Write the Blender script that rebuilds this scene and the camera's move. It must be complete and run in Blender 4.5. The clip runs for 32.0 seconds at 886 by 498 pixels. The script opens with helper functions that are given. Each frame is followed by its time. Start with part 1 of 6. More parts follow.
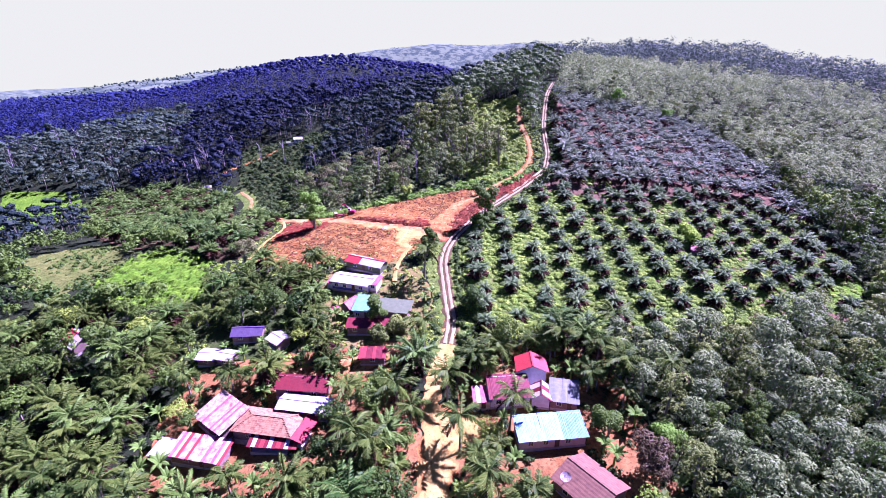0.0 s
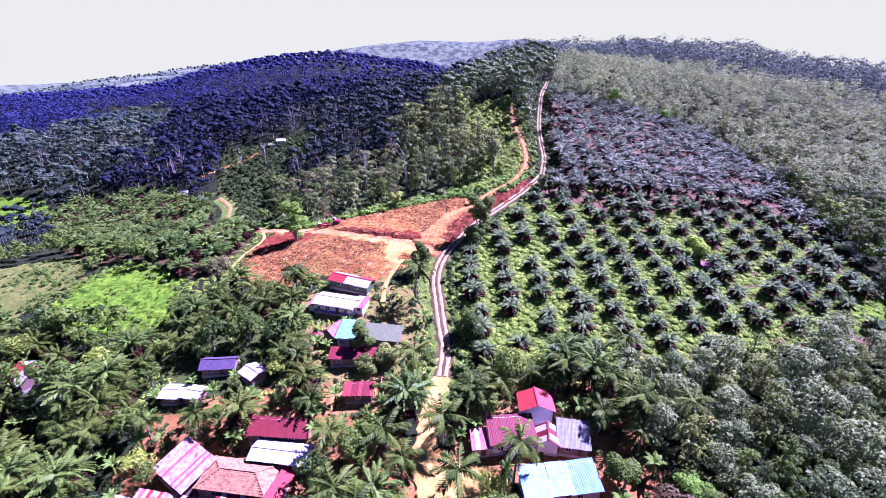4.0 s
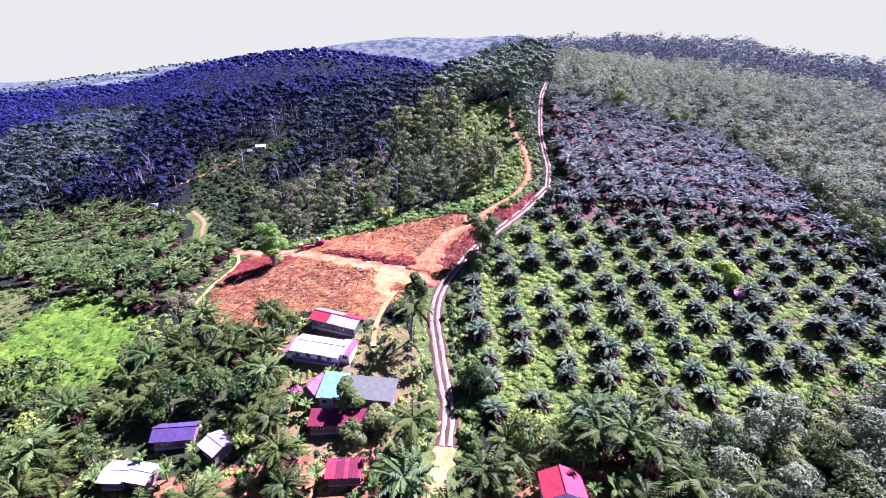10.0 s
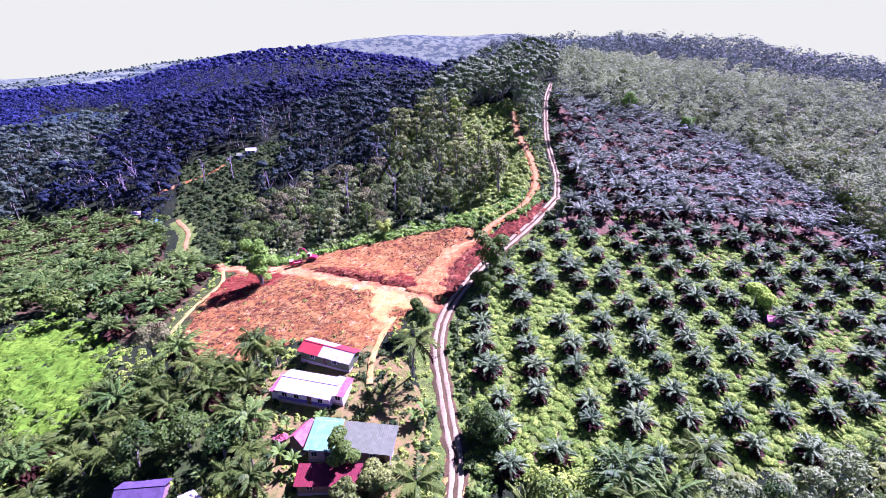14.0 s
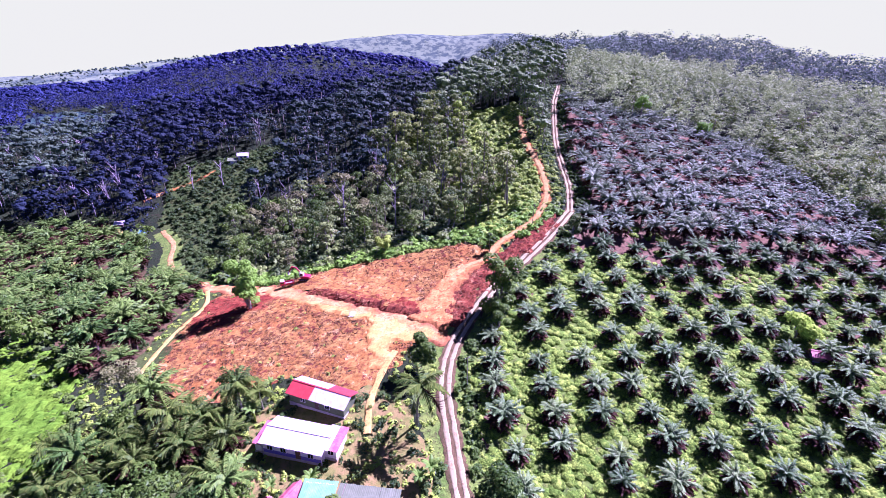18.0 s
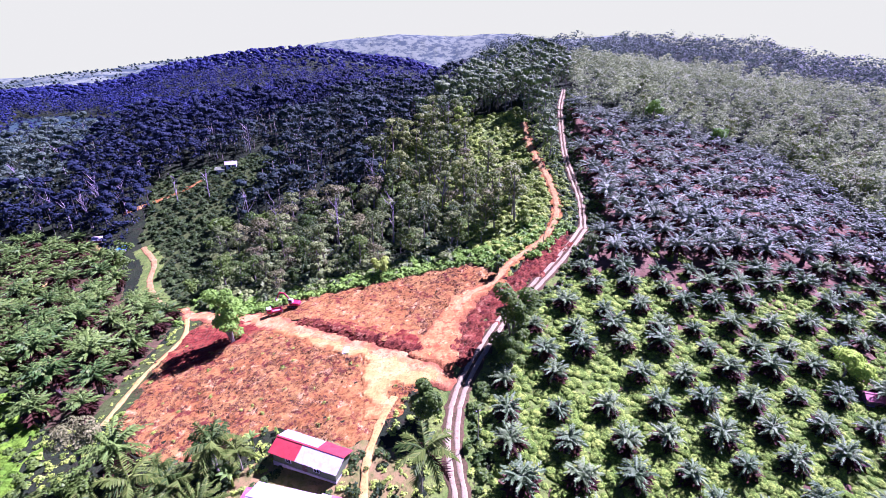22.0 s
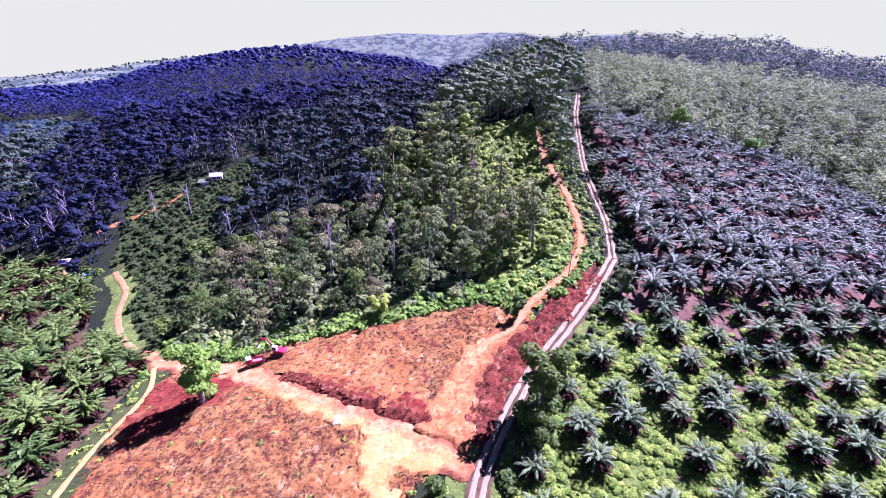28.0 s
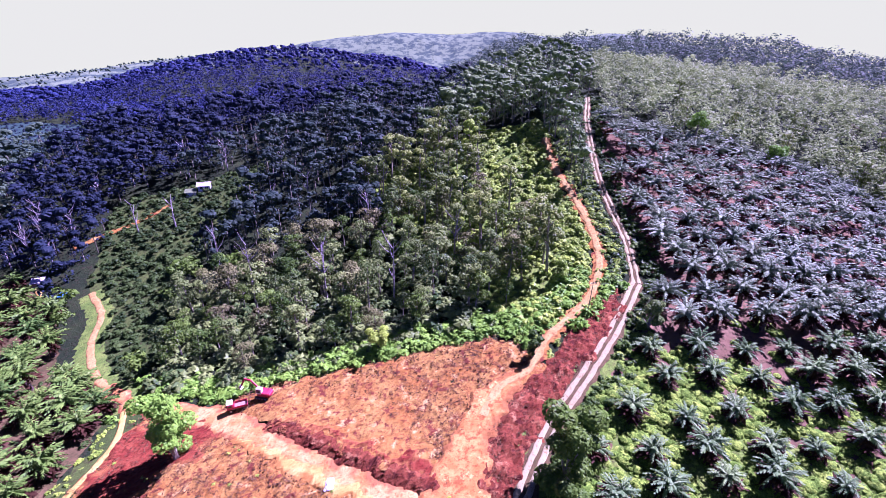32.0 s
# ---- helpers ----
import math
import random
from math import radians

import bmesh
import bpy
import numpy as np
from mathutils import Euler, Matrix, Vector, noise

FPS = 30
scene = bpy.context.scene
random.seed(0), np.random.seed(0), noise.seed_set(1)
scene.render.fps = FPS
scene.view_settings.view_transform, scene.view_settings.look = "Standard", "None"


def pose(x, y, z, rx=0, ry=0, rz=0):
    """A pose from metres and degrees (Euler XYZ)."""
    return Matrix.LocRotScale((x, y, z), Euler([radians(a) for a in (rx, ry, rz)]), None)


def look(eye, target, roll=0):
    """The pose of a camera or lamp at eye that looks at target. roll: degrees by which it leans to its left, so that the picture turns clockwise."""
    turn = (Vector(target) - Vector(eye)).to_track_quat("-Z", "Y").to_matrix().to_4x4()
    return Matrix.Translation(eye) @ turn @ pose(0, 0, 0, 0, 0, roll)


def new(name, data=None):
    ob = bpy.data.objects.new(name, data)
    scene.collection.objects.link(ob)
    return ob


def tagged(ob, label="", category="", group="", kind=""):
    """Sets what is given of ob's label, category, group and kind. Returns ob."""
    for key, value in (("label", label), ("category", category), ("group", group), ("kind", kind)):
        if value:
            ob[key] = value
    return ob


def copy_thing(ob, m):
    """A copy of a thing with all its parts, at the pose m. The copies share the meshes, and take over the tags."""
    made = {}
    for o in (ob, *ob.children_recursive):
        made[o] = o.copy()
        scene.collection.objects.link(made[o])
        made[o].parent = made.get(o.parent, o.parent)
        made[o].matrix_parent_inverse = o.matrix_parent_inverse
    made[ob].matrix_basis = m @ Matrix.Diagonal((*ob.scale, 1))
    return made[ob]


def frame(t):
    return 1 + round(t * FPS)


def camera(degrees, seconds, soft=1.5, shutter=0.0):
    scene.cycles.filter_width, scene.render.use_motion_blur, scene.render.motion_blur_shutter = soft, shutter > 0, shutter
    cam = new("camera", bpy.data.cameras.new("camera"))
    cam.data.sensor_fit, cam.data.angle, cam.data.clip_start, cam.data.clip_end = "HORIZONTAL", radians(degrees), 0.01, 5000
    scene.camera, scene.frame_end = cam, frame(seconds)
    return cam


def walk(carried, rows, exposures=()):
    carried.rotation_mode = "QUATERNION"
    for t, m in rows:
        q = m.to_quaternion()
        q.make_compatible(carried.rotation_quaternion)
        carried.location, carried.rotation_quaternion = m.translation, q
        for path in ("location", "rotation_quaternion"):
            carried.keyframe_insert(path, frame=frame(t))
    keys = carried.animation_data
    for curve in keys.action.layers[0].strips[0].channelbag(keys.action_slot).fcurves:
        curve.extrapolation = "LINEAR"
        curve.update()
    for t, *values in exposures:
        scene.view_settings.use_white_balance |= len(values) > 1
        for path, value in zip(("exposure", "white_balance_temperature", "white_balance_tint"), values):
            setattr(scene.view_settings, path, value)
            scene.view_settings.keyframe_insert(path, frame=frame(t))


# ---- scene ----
cam = camera(85.0, 32.0, soft=0.8)
METRES, EYE, TILT, LEAN, TURN = 110.0, 61.1, -23.7, 0.0, 0.0
ROWS = [
    (0.0, 0.0, 0.0, 0.0, 0.0, 0.0, -0.0),
    (0.5, -0.0009, 0.0131, 0.0061, -0.2, -0.05, 0.02),
    (1.0, -0.0015, 0.0266, 0.0126, -0.4, -0.07, 0.05),
    (1.5, -0.0023, 0.0397, 0.0197, -0.49, 0.01, 0.05),
    (2.0, -0.0033, 0.0538, 0.0262, -0.69, -0.07, 0.0),
    (2.5, -0.0049, 0.067, 0.0322, -0.84, -0.18, -0.02),
    (3.0, -0.006, 0.0813, 0.0386, -1.02, -0.29, 0.02),
    (3.5, -0.0071, 0.0956, 0.0451, -1.16, -0.35, 0.11),
    (5.5, -0.0127, 0.153, 0.0735, -1.73, -0.42, 0.61),
    (6.0, -0.0139, 0.1676, 0.0799, -1.85, -0.52, 0.6),
    (6.5, -0.0153, 0.181, 0.0864, -1.87, -0.52, 0.6),
    (7.0, -0.0168, 0.1954, 0.0931, -1.92, -0.56, 0.53),
    (7.5, -0.0182, 0.21, 0.0989, -2.02, -0.61, 0.48),
    (8.0, -0.0191, 0.2247, 0.1052, -2.17, -0.72, 0.54),
    (8.5, -0.0203, 0.2394, 0.1119, -2.32, -0.78, 0.67),
    (9.0, -0.0217, 0.2532, 0.1186, -2.39, -0.74, 0.8),
    (9.5, -0.0232, 0.2668, 0.1246, -2.44, -0.7, 0.81),
    (10.0, -0.0248, 0.2811, 0.1308, -2.51, -0.75, 0.79),
    (10.5, -0.0262, 0.295, 0.1371, -2.54, -0.76, 0.79),
    (11.0, -0.0279, 0.3094, 0.1439, -2.61, -0.84, 0.78),
    (11.5, -0.0293, 0.3235, 0.1498, -2.66, -0.89, 0.76),
    (12.0, -0.0303, 0.3374, 0.1557, -2.74, -0.96, 0.77),
    (12.5, -0.0315, 0.3515, 0.1619, -2.77, -0.94, 0.81),
    (13.0, -0.0331, 0.3657, 0.1686, -2.81, -0.89, 0.79),
    (13.5, -0.0345, 0.3803, 0.1747, -2.89, -0.95, 0.77),
    (14.0, -0.0361, 0.3947, 0.1814, -2.96, -0.97, 0.8),
    (14.5, -0.0371, 0.408, 0.1877, -2.99, -0.91, 0.81),
    (16.5, -0.0437, 0.4666, 0.2131, -3.12, -0.99, 0.61),
    (17.0, -0.0446, 0.4809, 0.2192, -3.14, -1.04, 0.6),
    (17.5, -0.046, 0.4946, 0.2256, -3.19, -1.06, 0.64),
    (18.0, -0.0474, 0.5092, 0.2319, -3.21, -1.05, 0.64),
    (18.5, -0.0483, 0.5238, 0.2378, -3.3, -1.12, 0.69),
    (19.0, -0.0495, 0.5382, 0.2444, -3.35, -1.07, 0.77),
    (19.5, -0.0504, 0.5528, 0.2509, -3.41, -1.07, 0.8),
    (20.0, -0.051, 0.5665, 0.2573, -3.46, -1.05, 0.85),
    (20.5, -0.0519, 0.5808, 0.2641, -3.5, -0.98, 0.87),
    (21.0, -0.0531, 0.5954, 0.2708, -3.57, -1.0, 0.88),
    (21.5, -0.054, 0.6099, 0.2773, -3.57, -1.0, 0.92),
    (22.0, -0.0552, 0.6245, 0.284, -3.6, -1.01, 0.93),
    (22.5, -0.0562, 0.6392, 0.2909, -3.64, -1.06, 0.96),
    (23.0, -0.0575, 0.6527, 0.2971, -3.65, -1.05, 0.96),
    (23.5, -0.0585, 0.6672, 0.3035, -3.65, -1.06, 0.94),
    (24.0, -0.0597, 0.6815, 0.3102, -3.61, -1.01, 0.91),
    (24.5, -0.0608, 0.696, 0.3166, -3.61, -1.06, 0.84),
    (26.5, -0.0644, 0.753, 0.3423, -3.68, -1.14, 0.89),
    (27.0, -0.065, 0.7671, 0.349, -3.72, -1.11, 0.9),
    (27.5, -0.0656, 0.7815, 0.3549, -3.78, -1.15, 0.93),
    (28.0, -0.0662, 0.7949, 0.3614, -3.78, -1.15, 0.97),
    (28.5, -0.0668, 0.8091, 0.3674, -3.79, -1.15, 0.94),
    (29.0, -0.0675, 0.8234, 0.3742, -3.85, -1.19, 0.94),
    (29.5, -0.0681, 0.8375, 0.3805, -3.87, -1.18, 0.95),
    (30.0, -0.0687, 0.8516, 0.3868, -3.85, -1.16, 0.97),
    (30.5, -0.0697, 0.866, 0.393, -3.88, -1.22, 0.96),
    (31.0, -0.0698, 0.8796, 0.399, -3.94, -1.25, 1.04),
    (31.5, -0.0702, 0.8937, 0.4054, -3.94, -1.2, 1.12),
    (32.0, -0.0712, 0.9079, 0.4119, -3.93, -1.22, 1.13),
]
walk(cam, [(t, pose(0, 0, EYE, TILT, LEAN, TURN) @ pose(METRES * x, METRES * y, METRES * z, 90 + pitch, roll, yaw)) for t, x, y, z, yaw, pitch, roll in ROWS],
     exposures=((0.0, 2.03, 4640, 100), (6.0, 1.99, 4640, 100), (10.0, 1.98, 4645, 100), (13.0, 2.03, 4650, 100), (19.0, 2.04, 4655, 100), (23.0, 1.99, 4660, 100), (28.0, 1.97, 4665, 100), (32.0, 1.97, 4665, 100)))

# ---- sky and sun ----
SUN_EL, SUN_AZ = radians(50), radians(57)
world = bpy.data.worlds.new("world")
scene.world = world
world.use_nodes = True
wn = world.node_tree.nodes
sky = wn.new("ShaderNodeTexSky")
sky.sky_type, sky.sun_disc, sky.sun_elevation, sky.sun_rotation = "NISHITA", False, SUN_EL, SUN_AZ
sky.air_density, sky.dust_density, sky.ozone_density = 0.17, 0.05, 4.0
world.node_tree.links.new(sky.outputs[0], wn["Background"].inputs[0])
wn["Background"].inputs[1].default_value = 0.052
sun = new("sun", bpy.data.lights.new("sun", "SUN"))
sun.data.energy, sun.data.angle, sun.data.color = 5.0, radians(0.5), (1.0, 0.88, 0.65)
to_sun = Vector((math.sin(SUN_AZ) * math.cos(SUN_EL), math.cos(SUN_AZ) * math.cos(SUN_EL), math.sin(SUN_EL)))
sun.matrix_world = look(to_sun * 200, (0, 0, 0))

# ---- hazy white sky behind the farthest hills ----
def sky_backdrop():
    m = bpy.data.materials.new("bright haze")
    m.use_nodes = True
    t = m.node_tree
    e = t.nodes.new("ShaderNodeEmission")
    e.inputs[0].default_value, e.inputs[1].default_value = (0.195, 0.229, 0.0615, 1), 1.0
    t.links.new(e.outputs[0], t.nodes["Material Output"].inputs[0])
    bm = bmesh.new()
    ring = [(4550 * math.sin(a), 4550 * math.cos(a)) for a in (radians(i * 4 - 180) for i in range(90))]
    low, top = ([bm.verts.new((x, y, z)) for x, y in ring] for z in (-700, 430))
    for i in range(90):
        bm.faces.new((low[i], top[i], top[(i + 1) % 90], low[(i + 1) % 90]))
    me = bpy.data.meshes.new("backdrop")
    bm.to_mesh(me)
    me.materials.append(m)
    tagged(new("backdrop", me), "plain white hazy sky at the horizon", "sky", kind="structure")


sky_backdrop()

# ---- materials ----
def material(name):
    m = bpy.data.materials.new(name)
    m.use_nodes = True
    t = m.node_tree
    return m, t, t.nodes["Principled BSDF"]


def node(t, kind, **sets):
    n = t.nodes.new(kind)
    for k, v in sets.items():
        n.inputs[k].default_value = v
    return n


def mixed(t, factor, a, b):
    """Mix of two colours (tuples or sockets) by a socket."""
    n = t.nodes.new("ShaderNodeMix")
    n.data_type = "RGBA"
    t.links.new(factor, n.inputs[0])
    for s, v in ((n.inputs[6], a), (n.inputs[7], b)):
        if isinstance(v, tuple):
            s.default_value = (*v, 1)
        else:
            t.links.new(v, s)
    return n.outputs[2]


def spread(t, value, a, b):
    n = t.nodes.new("ShaderNodeMapRange")
    n.inputs[1].default_value, n.inputs[2].default_value = a, b
    t.links.new(value, n.inputs[0])
    return n.outputs[0]


def grain(t, size, detail=4.0, rough=0.6, stretch=None):
    """Noise with features of the given size in metres."""
    g = t.nodes.new("ShaderNodeNewGeometry") if stretch is None else t.nodes.new("ShaderNodeTexCoord")
    n = node(t, "ShaderNodeTexNoise", Scale=1.0 / size, Detail=detail, Roughness=rough)
    if stretch is None:
        t.links.new(g.outputs["Position"], n.inputs[0])
    else:
        mp = t.nodes.new("ShaderNodeMapping")
        mp.inputs[3].default_value = stretch
        t.links.new(g.outputs["Object"], mp.inputs[0])
        t.links.new(mp.outputs[0], n.inputs[0])
    return n.outputs[0]


def bumped(t, bsdf, height, strength, distance):
    n = node(t, "ShaderNodeBump", Strength=strength, Distance=distance)
    t.links.new(height, n.inputs["Height"])
    t.links.new(n.outputs[0], bsdf.inputs["Normal"])


def earth(name, tones, coarse=6.0, fine=0.7, bump=0.25, rough=0.95, edge=None, clods=None):
    """Soil or low growth: three tones mixed at two scales; edge: what it thins out to at its rim; clods: pale and dark lumps."""
    m, t, b = material(name)
    big, small = grain(t, coarse, 5.0), grain(t, fine, 6.0, 0.7)
    c = mixed(t, spread(t, big, 0.40, 0.60), tones[0], tones[1])
    c = mixed(t, spread(t, small, 0.50, 0.66), c, tones[2])
    if clods:
        c = mixed(t, spread(t, grain(t, 1.9, 4.0, 0.7), 0.53, 0.62), c, clods[0])
        c = mixed(t, spread(t, grain(t, 2.7, 5.0, 0.75), 0.57, 0.64), c, clods[1])
    if edge:
        at = t.nodes.new("ShaderNodeAttribute")
        at.attribute_name = "tint"
        s = t.nodes.new("ShaderNodeMath")
        s.operation = "ADD"
        t.links.new(at.outputs["Fac"], s.inputs[0])
        t.links.new(spread(t, grain(t, 2.4, 6.0, 0.7), 0.3, 0.7), s.inputs[1])
        c = mixed(t, spread(t, s.outputs[0], 0.62, 0.98), edge, c)
    t.links.new(c, b.inputs["Base Color"])
    b.inputs["Roughness"].default_value = rough
    b.inputs["Specular IOR Level"].default_value = 0.05
    bumped(t, b, small, 0.8, bump)
    return m


def foliage(name, tones, gloss=0.45, through_light=0.14, shine=0.1, lumpy=0.0):
    """Leaves: tone by tree (attribute or object) and by leaf; some light passes through."""
    m, t, b = material(name)
    at = t.nodes.new("ShaderNodeAttribute")
    at.attribute_name = "tint"
    ob = t.nodes.new("ShaderNodeObjectInfo")
    ge = t.nodes.new("ShaderNodeNewGeometry")
    s = t.nodes.new("ShaderNodeMath")
    s.operation = "ADD"
    t.links.new(at.outputs["Fac"], s.inputs[0])
    t.links.new(ob.outputs["Random"], s.inputs[1])
    f = t.nodes.new("ShaderNodeMath")
    f.operation = "FRACT"
    t.links.new(s.outputs[0], f.inputs[0])
    c = mixed(t, f.outputs[0], tones[0], tones[1])
    c = mixed(t, spread(t, ge.outputs["Random Per Island"], 0.5, 1.6), c, tones[2])
    if lumpy:
        fine, rough = grain(t, lumpy, 5.0, 0.75), grain(t, lumpy * 4, 3.0)
        # hollows of the bump are darkened in colour, as shade between leaves
        c = mixed(t, spread(t, fine, 0.45, 0.62), tuple(0.6 * v for v in tones[0]), c)
        c = mixed(t, spread(t, rough, 0.5, 0.75), c, tones[2])
        bumped(t, b, fine, 1.0, lumpy * 0.9)
    t.links.new(c, b.inputs["Base Color"])
    b.inputs["Roughness"].default_value = gloss
    b.inputs["Specular IOR Level"].default_value = shine
    tr = t.nodes.new("ShaderNodeBsdfTranslucent")
    t.links.new(c, tr.inputs[0])
    mx = t.nodes.new("ShaderNodeMixShader")
    mx.inputs[0].default_value = 0.9 * through_light
    t.links.new(b.outputs[0], mx.inputs[1])
    t.links.new(tr.outputs[0], mx.inputs[2])
    t.links.new(mx.outputs[0], t.nodes["Material Output"].inputs[0])
    return m


def solid(name, a, b2, rough=0.6, size=0.6, metal=0.0, bump=0.01, stretch=None):
    """A painted, wooden, metal or plaster surface with stains of a second tone."""
    m, t, b = material(name)
    big, small = grain(t, size, 5.0, 0.65, stretch), grain(t, size / 8, 4.0)
    c = mixed(t, spread(t, big, 0.42, 0.68), a, b2)
    t.links.new(c, b.inputs["Base Color"])
    b.inputs["Roughness"].default_value = rough
    b.inputs["Metallic"].default_value = metal
    b.inputs["Specular IOR Level"].default_value = 0.25
    bumped(t, b, small, 0.5, bump)
    return m


def open_country(name):
    """Undergrowth near by, giving way to open slopes with haze in their colour where the attribute says so."""
    m = earth(name, ((0.014, 0.025, 0.009), (0.024, 0.038, 0.011), (0.028, 0.026, 0.012)), 9.0, 1.1, 0.6)
    t, b = m.node_tree, m.node_tree.nodes["Principled BSDF"]
    old = b.inputs["Base Color"].links[0].from_socket
    at = t.nodes.new("ShaderNodeAttribute")
    at.attribute_name = "tint"
    # far slope tones, paled and cooled in place of haze
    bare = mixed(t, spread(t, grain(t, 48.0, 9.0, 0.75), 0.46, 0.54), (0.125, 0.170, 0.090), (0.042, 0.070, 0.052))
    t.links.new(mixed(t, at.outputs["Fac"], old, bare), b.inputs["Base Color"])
    return m


GROUND = open_country("undergrowth")
RED_SOIL = earth("red soil", ((0.255, 0.120, 0.018), (0.295, 0.175, 0.030), (0.125, 0.045, 0.011)), 6.0, 0.9, 0.35, clods=((0.118, 0.032, 0.014), (0.42, 0.28, 0.078)))
DARK_RED = earth("deep red soil", ((0.150, 0.028, 0.011), (0.200, 0.055, 0.018), (0.060, 0.012, 0.006)), 4.0, 0.8, 0.35, edge=(0.225, 0.090, 0.021))
BANK_SOIL = earth("freshly cut dark red soil", ((0.135, 0.034, 0.012), (0.190, 0.062, 0.020), (0.055, 0.014, 0.008)), 3.0, 0.6, 0.4, clods=((0.060, 0.016, 0.008), (0.26, 0.13, 0.045)))
ORANGE_SOIL = earth("orange clay", ((0.380, 0.180, 0.034), (0.450, 0.294, 0.080), (0.280, 0.100, 0.021)), 3.0, 0.6, 0.15, edge=(0.225, 0.092, 0.026))
PALE_SOIL = earth("trodden pale clay", ((0.370, 0.265, 0.044), (0.430, 0.345, 0.074), (0.320, 0.170, 0.025)), 3.0, 0.5, 0.1, edge=(0.350, 0.165, 0.028))
VERGE_SOIL = earth("brownish verge soil", ((0.075, 0.058, 0.020), (0.115, 0.078, 0.030), (0.040, 0.046, 0.011)), 3.0, 0.6, 0.15)
VILLAGE_SOIL = earth("reddish village soil", ((0.210, 0.100, 0.024), (0.290, 0.160, 0.040), (0.090, 0.050, 0.014)), 3.0, 0.6, 0.15)
GARDEN_SOIL = earth("tan garden soil with weeds", ((0.230, 0.170, 0.048), (0.150, 0.160, 0.028), (0.085, 0.115, 0.018)), 3.5, 0.9, 0.25)
MAUVE_SOIL = earth("brown plantation soil", ((0.115, 0.072, 0.034), (0.160, 0.105, 0.052), (0.050, 0.048, 0.016)), 6.0, 0.9, 0.3)
CONCRETE = earth("worn concrete", ((0.255, 0.235, 0.100), (0.300, 0.280, 0.125), (0.195, 0.140, 0.050)), 4.0, 0.5, 0.03)
RAMP_CLAY = earth("blotchy orange clay", ((0.350, 0.150, 0.026), (0.420, 0.240, 0.048), (0.210, 0.070, 0.015)), 2.2, 0.6, 0.2, edge=(0.235, 0.100, 0.022), clods=((0.240, 0.085, 0.018), (0.46, 0.34, 0.085)))
GRASS = earth("bright grass", ((0.075, 0.180, 0.002), (0.115, 0.235, 0.003), (0.034, 0.090, 0.002)), 8.0, 1.0, 0.5)
DRY_GRASS = earth("dry grass", ((0.090, 0.125, 0.016), (0.125, 0.150, 0.024), (0.045, 0.075, 0.010)), 7.0, 1.0, 0.4)
GREEN = foliage("broad leaves", ((0.022, 0.062, 0.006), (0.090, 0.165, 0.011), (0.150, 0.235, 0.026)), 0.45, 0.2)
DARK_GREEN = foliage("dark forest leaves", ((0.030, 0.070, 0.012), (0.145, 0.210, 0.038), (0.270, 0.345, 0.070)), 0.45, 0.16)
RUBBER = foliage("grey-green rubber leaves", ((0.095, 0.155, 0.040), (0.200, 0.285, 0.076), (0.310, 0.395, 0.125)), 0.45, 0.2)
OLIVE = foliage("olive-green leaves", ((0.070, 0.118, 0.014), (0.180, 0.245, 0.032), (0.285, 0.350, 0.058)), 0.45, 0.16)
GRASS_TUFT = foliage("rank grass blades", ((0.070, 0.165, 0.003), (0.115, 0.225, 0.004), (0.085, 0.175, 0.004)), 0.7, 0.15, 0.02)
LIME = foliage("fresh lime-green leaves", ((0.130, 0.280, 0.014), (0.200, 0.380, 0.022), (0.110, 0.240, 0.018)), 0.45, 0.3)
BROWN_LEAF = foliage("reddish-brown leaves", ((0.090, 0.063, 0.023), (0.112, 0.090, 0.032), (0.075, 0.090, 0.023)))
PALM_LEAF = foliage("oil palm fronds", ((0.076, 0.155, 0.040), (0.160, 0.255, 0.068), (0.275, 0.360, 0.125)), 0.55, 0.2, 0.14)
OLD_PALM_LEAF = foliage("bluish old palm fronds", ((0.110, 0.170, 0.082), (0.210, 0.280, 0.132), (0.330, 0.400, 0.205)), 0.55, 0.22, 0.14)
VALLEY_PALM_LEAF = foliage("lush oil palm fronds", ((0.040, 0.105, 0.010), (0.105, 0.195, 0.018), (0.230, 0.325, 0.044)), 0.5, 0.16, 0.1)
COCO_LEAF = foliage("coconut fronds", ((0.028, 0.068, 0.006), (0.085, 0.142, 0.011), (0.215, 0.262, 0.034)), 0.5, 0.2, 0.07)
# dry frond brown, darkened to include the shade below the crowns
DEAD_LEAF = foliage("dry fronds darkened for shade", ((0.045, 0.020, 0.008), (0.070, 0.032, 0.013), (0.030, 0.016, 0.007)), 0.7, 0.05)
SHRUB = foliage("shrub leaves", ((0.130, 0.235, 0.012), (0.260, 0.385, 0.022), (0.350, 0.455, 0.040)), 0.45, 0.16)
BRUSH = foliage("felled brushwood", ((0.060, 0.026, 0.012), (0.120, 0.064, 0.024), (0.210, 0.140, 0.050)), 0.8, 0.0, 0.04)
BARK = solid("grey bark", (0.19, 0.17, 0.11), (0.33, 0.31, 0.23), 0.9, 0.5, 0, 0.03)
PALM_BARK = solid("dark palm trunk", (0.07, 0.05, 0.035), (0.14, 0.10, 0.07), 0.95, 0.3, 0, 0.05)
FOREST_CANOPY = foliage("dark forest canopy", ((0.050, 0.095, 0.034), (0.165, 0.245, 0.066), (0.280, 0.375, 0.105)), 0.55, 0.22, 0.1)
# darker, bluer copy of the forest canopy, with the slope's shade in it
SHADE_SLOPE_CANOPY = foliage("slope forest with shade in its colour", ((0.012, 0.027, 0.022), (0.034, 0.060, 0.038), (0.066, 0.102, 0.056)), 0.55, 0.18, 0.1)
